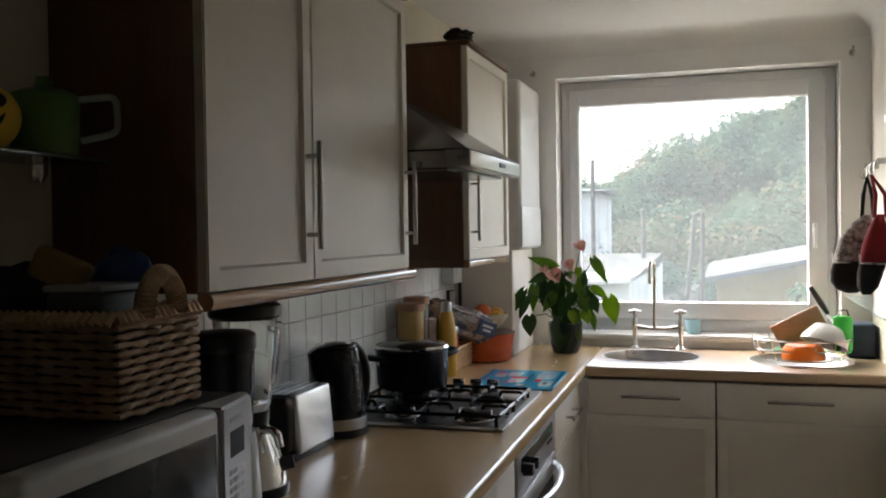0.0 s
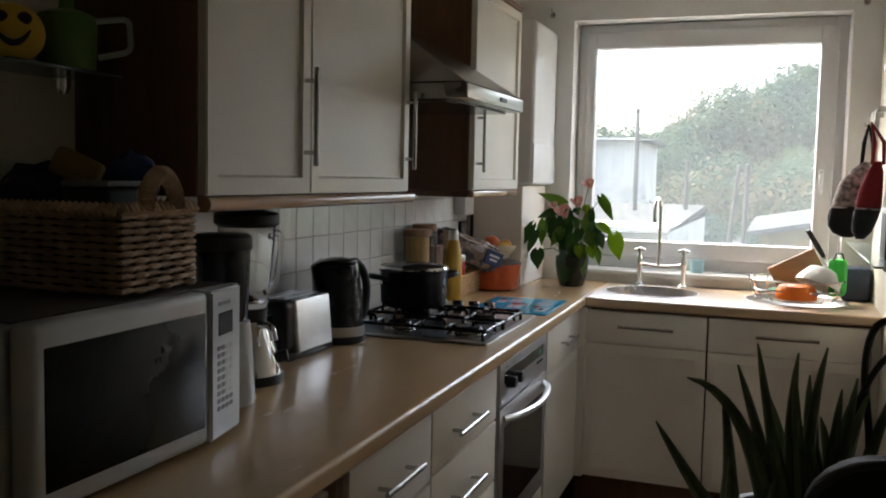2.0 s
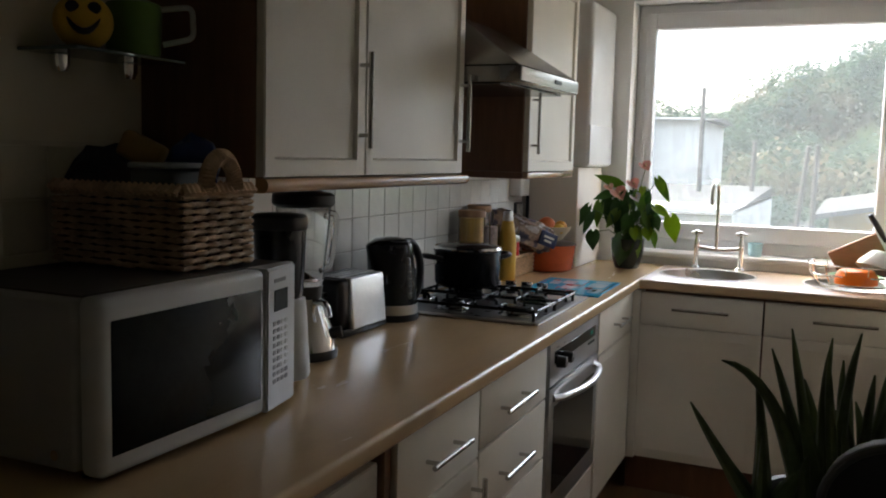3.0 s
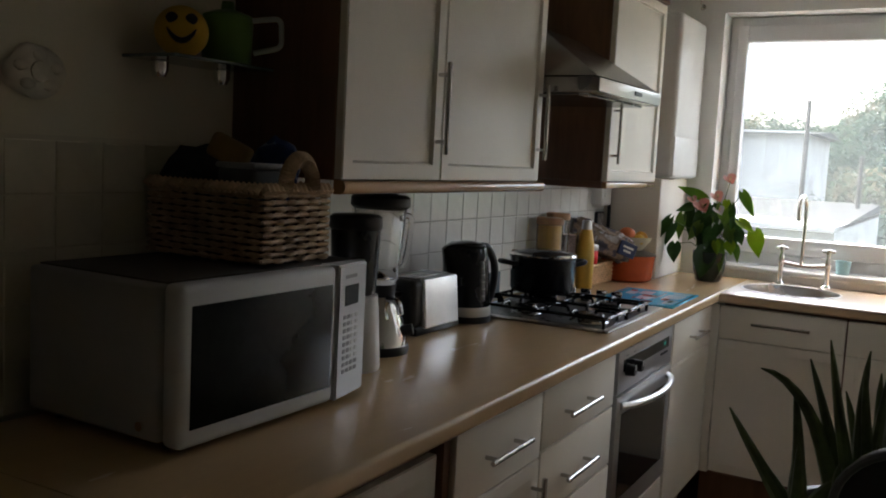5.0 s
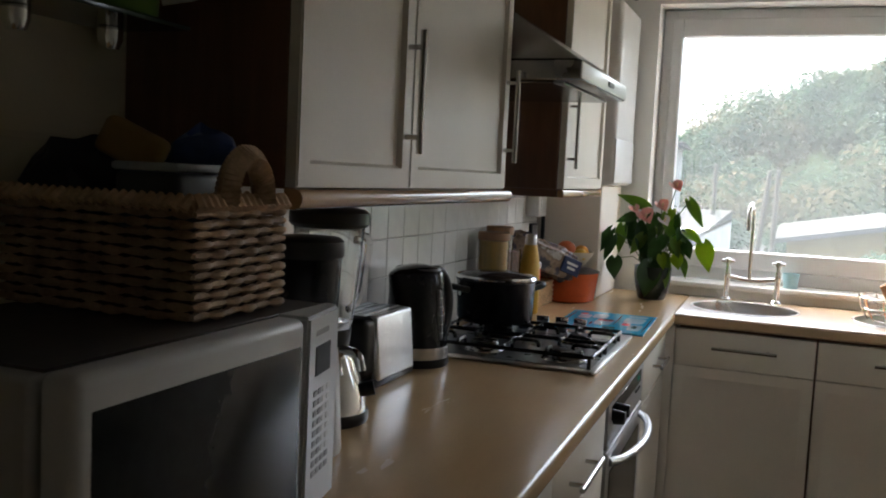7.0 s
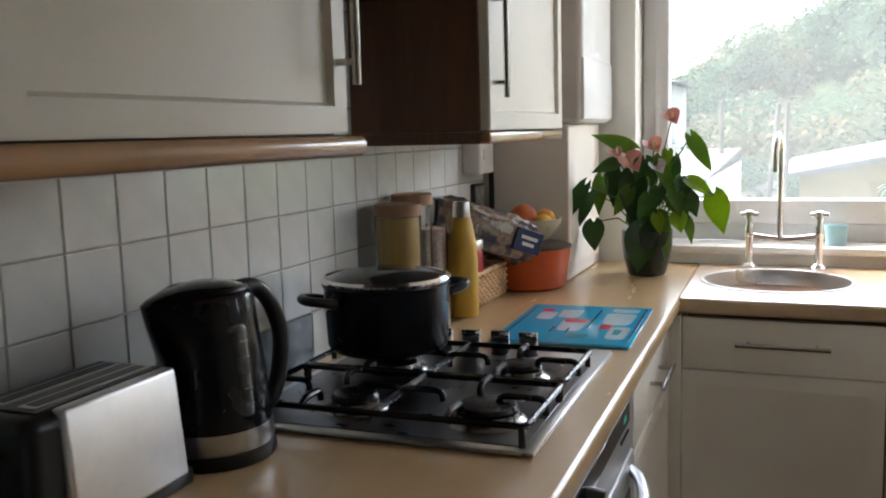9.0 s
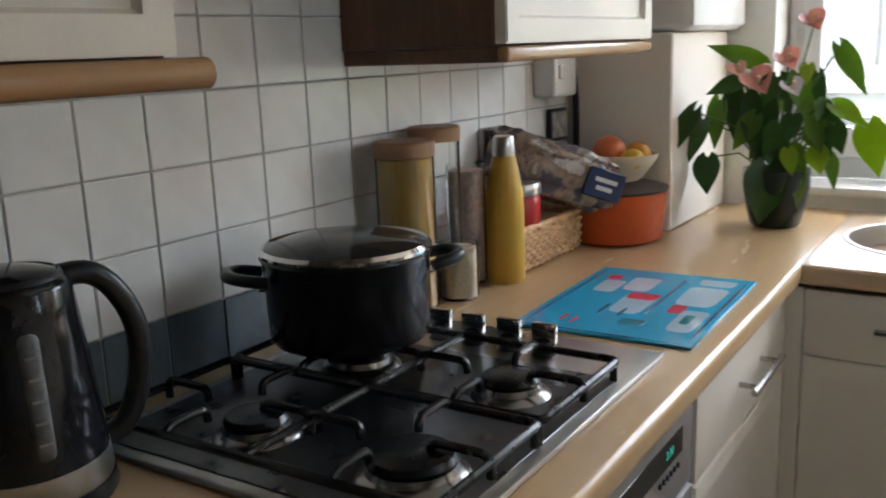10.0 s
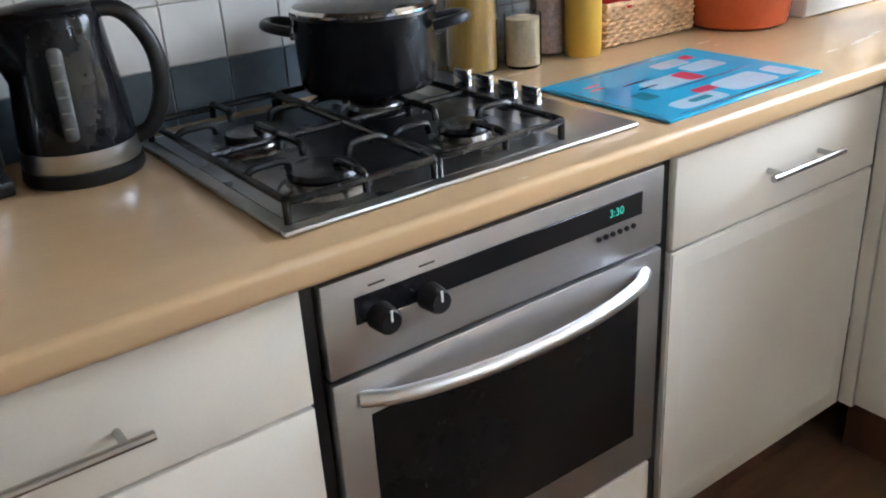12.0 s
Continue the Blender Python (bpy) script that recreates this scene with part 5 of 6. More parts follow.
part("dish_bowl", lathe(B(), [(0, 0.997), (0.045, 0.996), (0.066, 0.988), (0.078, 0.966), (0.08, 0.935), (0.076, 0.935), (0.072, 0.966), (0.045, 0.991), (0, 0.992)], (1.40, 1.42), 32), mat("orange_plastic", (0.9, 0.2, 0.01), 0.35, vary=0.06), None, "bright orange plastic bowl upside down in the rack", category="bowl")
part("dish_bowl", bowl_mesh((1.50, 1.49, 1.055), 0.09, 0.075, pose(0, 0, 0, 165, 18, 0)), mat("white_ceramic", (0.7, 0.7, 0.68), 0.2, vary=0.05), None, "white ceramic bowl upside down in the dish rack", category="bowl")
part("dish_plate", lathe(B(), [(0, 0.936), (0.06, 0.936), (0.11, 0.95), (0.11, 0.953), (0.06, 0.941), (0, 0.94)], (1.40, 1.56), 32), mat("green_ceramic", (0.05, 0.16, 0.05), 0.3, vary=0.1), None, "green plate lying in the dish rack", category="plate")
gcup = thing("sports_cup", (1.55, 1.55, 0.94), "bright green plastic cup in the dish rack", "cup")
part("body", lathe(B(), [(0, 0.945), (0.03, 0.945), (0.037, 0.96), (0.038, 1.075), (0.03, 1.09), (0, 1.092)], (1.555, 1.55), 24), mat("bright_green_plastic", (0.05, 0.55, 0.06), 0.35, vary=0.06), gcup)
part("strap", tube(B(), [(1.535, 1.53, 1.085), (1.545, 1.53, 1.115), (1.57, 1.54, 1.115), (1.58, 1.55, 1.08)], 0.004, 6), BLACK, gcup)
cbm = box(B(), (-0.10, -0.008, -0.06), (0.10, 0.008, 0.06), 0.004, 2)
bmesh.ops.transform(cbm, matrix=pose(1.40, 1.60, 1.035, 20, -28, 0), verts=cbm.verts)
part("wooden_board", cbm, mat("brown_board", (0.36, 0.18, 0.09), 0.5, vary=0.25, scale=9, stretch=(0.2, 1, 1)), None, "brown wooden chopping board leaning in the rack", category="board")
kn = thing("kitchen_knife", (1.47, 1.57, 1.0), "kitchen knife with black handle in the rack", "knife")
kd = Vector((-0.52, -0.05, 0.85)).normalized()
k0 = Vector((1.500, 1.54, 1.10))
part("handle", tube(B(), [k0, k0 + kd * 0.05, k0 + kd * 0.125], 0.011, 8, radii=[0.009, 0.012, 0.010]), BLACK, kn)
part("blade", tube(B(), [k0 - kd * 0.13, k0 - kd * 0.06, k0 + kd * 0.005], 0.006, 4, radii=[0.002, 0.006, 0.008]), CHROME, kn)

# ---- side wall by the sink: hooks with oven gloves, glass shelf with radio ----
RED, NAVY = mat("red_quilted_cotton", (0.2, 0.012, 0.016), 0.9, vary=0.25, bump=0.5, bscale=90), mat("black_quilted_cotton", (0.012, 0.012, 0.014), 0.9, vary=0.3, bump=0.5, bscale=90)
CHECK = mat("patterned_cotton", (0.36, 0.33, 0.32), 0.9, vary=0.95, scale=45, bump=0.3)
hr = thing("hook_rail", (1.69, 1.5, 1.70), "steel hook rail on the white wall", "hook rail")
part("rail", cyl(B(), (1.655, 1.30, 1.70), (1.655, 1.66, 1.70), 0.007, n=12), HANDLE, hr)
for y in (1.32, 1.64):
    part("bracket", cyl(B(), (W, y, 1.70), (1.65, y, 1.70), 0.011, n=14), HANDLE, hr)
for y in (1.36, 1.47, 1.54):
    part("hook", tube(B(), round_path([(1.655, y, 1.708), (1.645, y, 1.69), (1.645, y, 1.655), (1.63, y, 1.645), (1.62, y, 1.66)], 0.01, 3), 0.003, 6), HANDLE, hr)
part("coat_peg", lathe(B(), [(0.03, 0), (0.03, 0.008), (0.008, 0.012), (0.008, 0.04), (0.018, 0.045), (0.018, 0.055), (0, 0.057)], n=20), HANDLE, None, "round steel wall peg", category="hook").matrix_world = Matrix.Translation((W - 0.025, 1.15, 1.815)) @ pose(0, 0, 0, 0, -90, 0)


def loft(rings, y, thick):
    """A padded cloth shape hanging in the plane across the room: (height, centre, half width) from the top down."""
    bm, rows = B(), []
    n = 20
    for z, xc, hx in rings:
        row = []
        for k in range(n):
            c, q = math.cos(2 * math.pi * k / n), math.sin(2 * math.pi * k / n)
            puff = 1 + 0.12 * noise.noise(Vector((c * 1.5, z * 18, q + y * 9)))
            row.append(bm.verts.new((xc + hx * math.copysign(abs(c) ** 0.7, c) * puff, y + min(thick, hx) * math.copysign(abs(q) ** 0.8, q) * puff, z)))
        rows.append(row)
    for a, b in zip(rows, rows[1:]):
        for k in range(n):
            bm.faces.new((a[k], a[(k + 1) % n], b[(k + 1) % n], b[k]))
    bm.faces.new(rows[0])
    bm.faces.new(rows[-1][::-1])
    return bm


def mitt(y, cuff, hand, mats, label):
    g = thing("oven_glove", (cuff[-1][1], y, hand[-1][0]), label, "oven glove", "oven gloves")
    part("cuff", loft(cuff, y, 0.026), mats[0], g)
    part("mitt", loft(hand, y, 0.034), NAVY, g, "black quilted mitt")
    z, xc, hx = cuff[-1]
    part("binding", tube(B(), [(xc - hx * 1.03, y - 0.012, z + 0.035), (xc - hx * 1.0, y - 0.03, z), (xc + hx * 0.9, y - 0.032, z - 0.004)], 0.004, 6), mats[2], g, "pale bound edge")
    tz, tc, th = cuff[0]
    for s_ in (-1, 1):
        part("loop", tube(B(), [(1.638, y, 1.652), (tc + s_ * 0.016, y - 0.004, (1.65 + tz) / 2), (tc + s_ * 0.02, y, tz - 0.012)], 0.007, 6, radii=[0.004, 0.008, 0.007]), mats[1], g)


mitt(1.47, [(1.505, 1.640, 0.016), (1.475, 1.624, 0.04), (1.42, 1.603, 0.06), (1.36, 1.594, 0.071), (1.325, 1.591, 0.076)],
     [(1.328, 1.591, 0.077), (1.29, 1.589, 0.083), (1.25, 1.586, 0.077), (1.222, 1.582, 0.056), (1.206, 1.58, 0.022)], (CHECK, NAVY, WHITEPL), "black oven glove with patterned cuff on a hook")
mitt(1.36, [(1.505, 1.668, 0.012), (1.465, 1.66, 0.028), (1.40, 1.649, 0.04), (1.345, 1.645, 0.045), (1.325, 1.643, 0.046)],
     [(1.328, 1.643, 0.046), (1.285, 1.634, 0.045), (1.235, 1.625, 0.036), (1.207, 1.62, 0.015)], (RED, RED, CHECK), "black oven glove with dark red cuff on a hook")
gs = thing("glass_shelf", (1.64, 1.2, 1.14), "clear glass wall shelf beside the sink", "shelf")
part("shelf_board", box(B(), (1.595, 0.55, 1.145), (1.696, 1.80, 1.152), 0.002), mat("green_edge_glass", (0.6, 0.75, 0.72), 0.05, trans=0.8, vary=0.0), gs)
for y in (0.62, 1.15, 1.7):
    part("bracket", box(B(), (1.63, y, 1.13), (W, y + 0.012, 1.1448), 0.003), HANDLE, gs)
rd = thing("radio", (1.67, 0.82, 1.152), "small black and silver radio on the glass shelf", "radio")
part("body", box(B(), (1.642, 0.74, 1.1525), (1.694, 0.90, 1.325), 0.008, 3), BLACK, rd)
part("trim", box(B(), (1.639, 0.745, 1.305), (1.696, 0.895, 1.323), 0.004, 2), SILVER, rd)
part("storage_tub", box(B(), (1.58, 1.62, 0.9135), (1.69, 1.78, 1.05), 0.012, 3), mat("navy_plastic", (0.03, 0.04, 0.07), 0.35, vary=0.2), None, "dark plastic tub in the worktop corner", category="tub")
for x, nm in ((0.268, "curtain_hook"), (1.628, "curtain_hook")):
    hk = thing(nm, (x, YF, 2.17), "small brown curtain hook on the window wall", "hook", "curtain hooks")
    part("plate", cyl(B(), (x, YF, 2.17), (x, YF - 0.006, 2.17), 0.014, n=14), HANDLE, hk)
    part("hook", tube(B(), round_path([(x, YF - 0.004, 2.175), (x, YF - 0.03, 2.17), (x, YF - 0.035, 2.195)], 0.01, 3), 0.005, 6), HANDLE, hk)
part("crumpled_cloth", lump((0.255, 0.655, 2.108), (0.045, 0.05, 0.026), 9, 3, 0.6, 3), mat("dark_rag", (0.03, 0.02, 0.018), 0.9, vary=0.3), None, "dark crumpled cloth on top of the wall cabinet", category="cloth")

# ---- aloe in a dark pot on a stand, and a dark chair with grey piping ----
px, py = 1.40, -1.27
stn = thing("plant_stand", (px, py, 0), "dark wooden plant stand with a round top", "plant stand")
part("top", lathe(B(), [(0, 0.75), (0.15, 0.75), (0.155, 0.755), (0.155, 0.772), (0.15, 0.777), (0, 0.777)], (px, py), 32), DARK, stn)
for k in range(3):
    a = k * 2 * math.pi / 3 + 0.5
    part("leg", cyl(B(), (px + 0.14 * math.cos(a), py + 0.14 * math.sin(a), 0), (px + 0.08 * math.cos(a), py + 0.08 * math.sin(a), 0.752), 0.012, 0.014, n=12), DARK, stn)
al = thing("aloe_plant", (px, py, 0.777), "dark green spiky aloe in a black pot", "plant")
part("pot", lathe(B(), [(0, 0.7775), (0.085, 0.7775), (0.09, 0.785), (0.126, 0.95), (0.13, 0.955), (0.13, 0.972), (0.12, 0.972), (0.11, 0.945), (0, 0.94)], (px, py), 36), mat("dark_grey_pot", (0.03, 0.032, 0.033), 0.4, vary=0.2), al)
ALOE = mat("aloe_skin", (0.12, 0.165, 0.06), 0.36, vary=0.35, scale=20, bump=0.25, bscale=70, each=0.2)
# tip, base, sag of the middle
SPIKES = [((1.232, -1.30, 1.150), (1.345, -1.28, 0.945), 0.10), ((1.292, -1.30, 1.172), (1.35, -1.28, 0.945), -0.01), ((1.314, -1.30, 1.200), (1.365, -1.28, 0.945), -0.015), ((1.196, -1.30, 1.090), (1.292, -1.285, 0.945), 0.0), ((1.276, -1.30, 1.134), (1.288, -1.28, 0.945), 0.0),
          ((1.289, -1.31, 1.062), (1.292, -1.29, 0.945), 0.0), ((1.34, -1.31, 1.01), (1.30, -1.30, 0.95), 0.06), ((1.361, -1.30, 1.193), (1.375, -1.27, 0.945), 0.0), ((1.358, -1.31, 1.17), (1.385, -1.28, 0.945), 0.0), ((1.393, -1.30, 1.202), (1.382, -1.27, 0.945), 0.0), ((1.375, -1.29, 1.165), (1.40, -1.26, 0.945), 0.0),
          ((1.41, -1.31, 1.155), (1.40, -1.28, 0.945), 0.0), ((1.427, -1.30, 1.168), (1.405, -1.27, 0.945), 0.0), ((1.438, -1.32, 1.155), (1.41, -1.27, 0.945), 0.0), ((1.47, -1.30, 1.17), (1.42, -1.26, 0.945), 0.0), ((1.50, -1.28, 1.15), (1.43, -1.26, 0.945), 0.01), ((1.54, -1.30, 1.12), (1.44, -1.26, 0.945), 0.03),
          ((1.33, -1.22, 1.12), (1.37, -1.26, 0.945), 0.0), ((1.45, -1.20, 1.14), (1.41, -1.25, 0.945), 0.0), ((1.345, -1.36, 1.06), (1.36, -1.30, 0.945), 0.02), ((1.40, -1.38, 1.08), (1.39, -1.31, 0.945), 0.02), ((1.46, -1.38, 1.09), (1.42, -1.30, 0.945), 0.02)]
ra_ = random.Random(12)
for k in range(20):
    a, h = ra_.uniform(0, 2 * math.pi), ra_.uniform(0.07, 0.19)
    q = Vector((px + 0.035, py, 0))
    SPIKES.append(((q.x + (0.05 + 0.3 * (0.2 - h)) * math.cos(a), q.y + 0.07 * math.sin(a), 0.945 + h), (q.x + 0.04 * math.cos(a), q.y + 0.04 * math.sin(a), 0.943), ra_.uniform(-0.01, 0.03)))
for tip, root, sag in SPIKES:
    t0, b0 = Vector(tip), Vector(root)
    mid = b0.lerp(t0, 0.5) + Vector((0.02 if sag > 0.05 else ra_.uniform(-0.022, 0.022), ra_.uniform(-0.02, 0.02), sag))
    pts, rad = [], []
    for k in range(10):
        t = k / 9
        pts.append(b0 * (1 - t) ** 2 + mid * 2 * t * (1 - t) + t0 * t * t)
        rad.append(0.0138 * (1 - t) ** 0.62 * (0.8 + 0.2 * math.sin(math.pi * min(1, t * 2.2))) + 0.001)
    part("leaf", tube(B(), pts, 0.01, 8, radii=rad), ALOE, al)
ws = thing("wire_plant_support", (1.45, -1.28, 0.94), "black bent wire plant support in the aloe pot", "plant support")
part("wire", tube(B(), round_path([(1.455, -1.27, 0.942), (1.445, -1.28, 1.10), (1.434, -1.29, 1.17), (1.437, -1.30, 1.222), (1.452, -1.30, 1.242), (1.50, -1.30, 1.245)], 0.03, 5), 0.0045, 8), BLACK, ws)
part("wire", tube(B(), round_path([(1.40, -1.26, 0.942), (1.425, -1.28, 1.12), (1.448, -1.30, 1.19), (1.48, -1.30, 1.215), (1.53, -1.30, 1.22)], 0.05, 5), 0.004, 8), BLACK, ws)
ch = thing("dining_chair", (1.52, -1.8, 0), "black upholstered chair with grey-piped rounded back", "chair")
UPH = mat("black_upholstery", (0.018, 0.018, 0.02), 0.6, vary=0.25, bump=0.2)
back = [(1.365, 0.47), (1.362, 1.09)] + [(1.432 - 0.07 * math.cos(a), 1.09 + 0.064 * math.sin(a)) for a in [k * math.pi / 16 for k in range(1, 9)]] + [(1.61 + 0.06 * math.sin(a), 1.09 + 0.064 * math.cos(a)) for a in [k * math.pi / 16 for k in range(0, 9)]] + [(1.667, 0.47)]
bb2 = B()
fr, bk = [bb2.verts.new((x, -1.615, z)) for x, z in back], [bb2.verts.new((x, -1.585, z)) for x, z in back]
bb2.faces.new(fr), bb2.faces.new(bk[::-1])
for k in range(len(back)):
    k2 = (k + 1) % len(back)
    bb2.faces.new((fr[k], fr[k2], bk[k2], bk[k]))
bkp = part("backrest", bb2, UPH, ch)
part("piping", tube(B(), [(x, -1.617, z) for x, z in back], 0.0045, 8), mat("grey_piping", (0.1, 0.105, 0.1), 0.5), bkp, "grey piping round the back")
part("seat", box(B(), (1.36, -2.0, 0.42), (1.67, -1.587, 0.47), 0.015, 3), UPH, ch)
for x in (1.38, 1.65):
    for y in (-1.98, -1.6):
        part("leg", cyl(B(), (x, y, 0), (x, y, 0.425), 0.012, 0.014, n=10), BLACK, ch)

# ---- outside: ground, houses, poles, wooded hill ----
GRASS = mat("field_ground", (0.06, 0.06, 0.03), 0.95, vary=0.4, scale=0.3, bump=0.3, bscale=3)
gm = B()
bmesh.ops.create_grid(gm, x_segments=40, y_segments=40, size=1)
for v in gm.verts:
    v.co = Vector((v.co.x * 900, 905 + v.co.y * 900, -4.0))
part("ground", gm, GRASS, None, "grassy ground below the window", 0, "structure")
ROOF = mat("pale_slate_roof", (0.056, 0.057, 0.056), 1.0, ior=1.03, wear=0.0, vary=0.25, scale=1.5, bump=0.2, bscale=12)
RENDERW = mat("white_render", (0.3, 0.3, 0.28), 0.85, vary=0.25, scale=0.8)
OCHRE = mat("yellow_render", (0.13, 0.092, 0.034), 0.95, ior=1.05, vary=0.12, scale=0.8)
DARKPANE = mat("far_window_glass", (0.05, 0.055, 0.06), 0.1, vary=0.2)


def house(x0, x1, y0, y1, ze, zr, wall, roof, label, ridge="x", wins=3, zb=-4.0):
    h = thing("house", ((x0 + x1) / 2, (y0 + y1) / 2, zb), label, "house", "houses outside")
    part("wall", box(B(), (x0, y0, zb), (x1, y1, ze)), wall, h, "", 0)
    bm = B()
    o = 0.4
    ym = (y0 + y1) / 2
    if ridge == "lean":
        a = [(x0 - o, y0 - o, ze - 0.1), (x0 - o, y1, zr), (x0 - o, y1, ze - 0.1)]
        b = [(x1, y, z) for _, y, z in a]
    else:
        a = [(x0 - o, y0 - o, ze - 0.1), (x0 - o, ym, zr), (x0 - o, y1 + o, ze - 0.1)]
        b = [(x1 + o, y, z) for _, y, z in a]
    A, C = [bm.verts.new(p) for p in a], [bm.verts.new(p) for p in b]
    bm.faces.new(A), bm.faces.new(C[::-1])
    for k in range(3):
        bm.faces.new((A[k], A[(k + 1) % 3], C[(k + 1) % 3], C[k]))
    r = part("roof", bm, roof, h, "", 0)
    for k in range(wins):
        x = x0 + (k + 0.5) * (x1 - x0) / wins
        w = part("window", box(B(), (x - 0.5, y0 - 0.05, ze - 1.7), (x + 0.5, y0 + 0.02, ze - 0.5), 0.03), UPVC, h)
        part("pane", box(B(), (x - 0.42, y0 - 0.06, ze - 1.62), (x + 0.42, y0 - 0.045, ze - 0.58)), DARKPANE, w, "", 0)
    return h


house(-9.5, -0.96, 18.0, 28.6, 0.35, 0.62, RENDERW, ROOF, "low white house with a pale slate roof", ridge="lean", wins=4)
house(-12.0, -3.53, 30.0, 36.0, 2.9, 3.0, RENDERW, ROOF, "taller white house behind the low one", wins=0)
barn = thing("house", (4.6, 37.0, -4.0), "low ochre house with a grey roof gable", "house", "houses outside")
gw = B()
ga = [gw.verts.new((x, 30.0, z)) for x, z in ((0.75, -4.0), (8.45, -4.0), (8.45, -0.35), (4.6, 0.36), (0.75, -0.35))]
gb_ = [gw.verts.new((v.co.x, 44.0, v.co.z)) for v in ga]
gw.faces.new(ga), gw.faces.new(gb_[::-1])
for k in range(5):
    gw.faces.new((ga[k], ga[(k + 1) % 5], gb_[(k + 1) % 5], gb_[k]))
part("wall", gw, OCHRE, barn, "", 0)
for sx in (-1, 1):
    rs = B()
    q = [(4.6, 0.38), (4.6, 0.54), (4.6 + sx * 4.3, -0.26), (4.6 + sx * 4.3, -0.42)]
    fa, ba = [rs.verts.new((x, 29.6, z)) for x, z in q], [rs.verts.new((x, 44.4, z)) for x, z in q]
    rs.faces.new(fa), rs.faces.new(ba[::-1])
    for k in range(4):
        rs.faces.new((fa[k], fa[(k + 1) % 4], ba[(k + 1) % 4], ba[k]))
    part("roof", rs, ROOF, barn, "", 0)
house(-3.2, -0.6, 40.0, 46.0, -2.1, -1.3, RENDERW, ROOF, "small white house at the foot of the wood", wins=2)
WOODP = mat("weathered_pole", (0.03, 0.026, 0.022), 0.85, vary=0.3, scale=2)
for x, y, z, lean in ((-2.75, 25, 3.5, 0.0), (0.22, 24.5, 1.85, 0.5), (0.42, 25.4, 1.9, 0.06), (-1.35, 26.0, 2.0, 0.0)):
    p = thing("utility_pole", (x - lean, y, -4.0), "weathered wooden utility pole", "pole", "poles outside")
    part("post", cyl(B(), (x - lean, y, -4.0), (x, y, z), 0.085, 0.065, n=10), WOODP, p)
    part("cap", cyl(B(), (x, y, z), (x, y, z + 0.05), 0.08, 0.04, n=10), WOODP, p)


def hill(x, y):
    r = max(0.0, min(1.0, (y - 48) / 45))
    r = r * r * (3 - 2 * r)
    return -4.0 + r * (9.4 + 4.8 * max(-1, min(1.4, (x + 3) / 16)) + 1.2 * noise.noise(Vector((x * 0.06, y * 0.03, 3.0))))


hm = B()
bmesh.ops.create_grid(hm, x_segments=60, y_segments=40, size=1)
for v in hm.verts:
    x, y = v.co.x * 90, 110 + v.co.y * 66
    v.co = Vector((x, y, hill(x, y) + (0.02 if y > 46 else -0.2)))
part("hillside", hm, mat("hill_undergrowth", (0.04, 0.06, 0.022), 0.95, vary=0.5, scale=0.4), None, "wooded hillside behind the houses", 60, "structure")


def woods(spots, n_leaf, size, seed):
    """Crowns of many small leaf clumps round short limbs, joined into one sheet of woodland."""
    g = np.random.default_rng(seed)
    V, count = [], 0
    for x, y, z, r in spots:
        lobes = g.normal(0, 1, (9, 3))
        lobes /= np.linalg.norm(lobes, axis=1)[:, None]
        lobes[:, 2] = lobes[:, 2] * 0.55
        cen = lobes * r * 0.62 + np.array((x, y, z + r * 0.95))
        rad = r * g.uniform(0.34, 0.55, 9)
        pick = g.integers(0, 9, n_leaf)
        d = g.normal(0, 1, (n_leaf, 3))
        d /= np.linalg.norm(d, axis=1)[:, None]
        p = cen[pick] + d * (rad[pick] * g.uniform(0.75, 1.06, n_leaf))[:, None]
        nr = d + g.normal(0, 0.15, (n_leaf, 3)) + np.array((0, 0, 0.5))
        nr /= np.linalg.norm(nr, axis=1)[:, None]
        u = np.cross(nr, g.normal(0, 1, (n_leaf, 3)))
        u /= np.linalg.norm(u, axis=1)[:, None]
        w = np.cross(nr, u)
        s = (size * g.uniform(0.6, 1.3, n_leaf))[:, None]
        quad = np.stack([p - u * s, p + w * s * 0.7, p + u * s, p - w * s * 0.7], 1)
        V.append(quad.reshape(-1, 3))
    V = np.concatenate(V)
    me = bpy.data.meshes.new("woods")
    F = np.arange(len(V)).reshape(-1, 4)
    me.from_pydata(V.tolist(), [], F.tolist())
    return me


FOL = bpy.data.materials.new("mixed_foliage")
FOL.use_nodes = True
ft = FOL.node_tree
fp = ft.nodes["Principled BSDF"]
fp.inputs["Roughness"].default_value = 0.9
fp.inputs["Specular IOR Level"].default_value = 0.08
gi, cr = ft.nodes.new("ShaderNodeNewGeometry"), ft.nodes.new("ShaderNodeValToRGB")
nz, tcc = ft.nodes.new("ShaderNodeTexNoise"), ft.nodes.new("ShaderNodeTexCoord")
nz.inputs["Scale"].default_value = 0.13
ft.links.new(tcc.outputs["Object"], nz.inputs["Vector"])
ma = ft.nodes.new("ShaderNodeMath")
ma.operation = "MULTIPLY_ADD"
ma.inputs[1].default_value = 0.08
ft.links.new(gi.outputs["Random Per Island"], ma.inputs[0])
mb = ft.nodes.new("ShaderNodeMath")
mb.operation, mb.inputs[1].default_value = "MULTIPLY", 0.9
ft.links.new(nz.outputs[0], mb.inputs[0])
ft.links.new(mb.outputs[0], ma.inputs[2])
ft.links.new(ma.outputs[0], cr.inputs[0])
cr.color_ramp.elements[0].color, cr.color_ramp.elements[0].position = (0.013, 0.031, 0.023, 1), 0.36
cr.color_ramp.elements[1].color, cr.color_ramp.elements[1].position = (0.085, 0.066, 0.036, 1), 0.58
e2 = cr.color_ramp.elements.new(0.47)
e2.color = (0.024, 0.047, 0.023, 1)
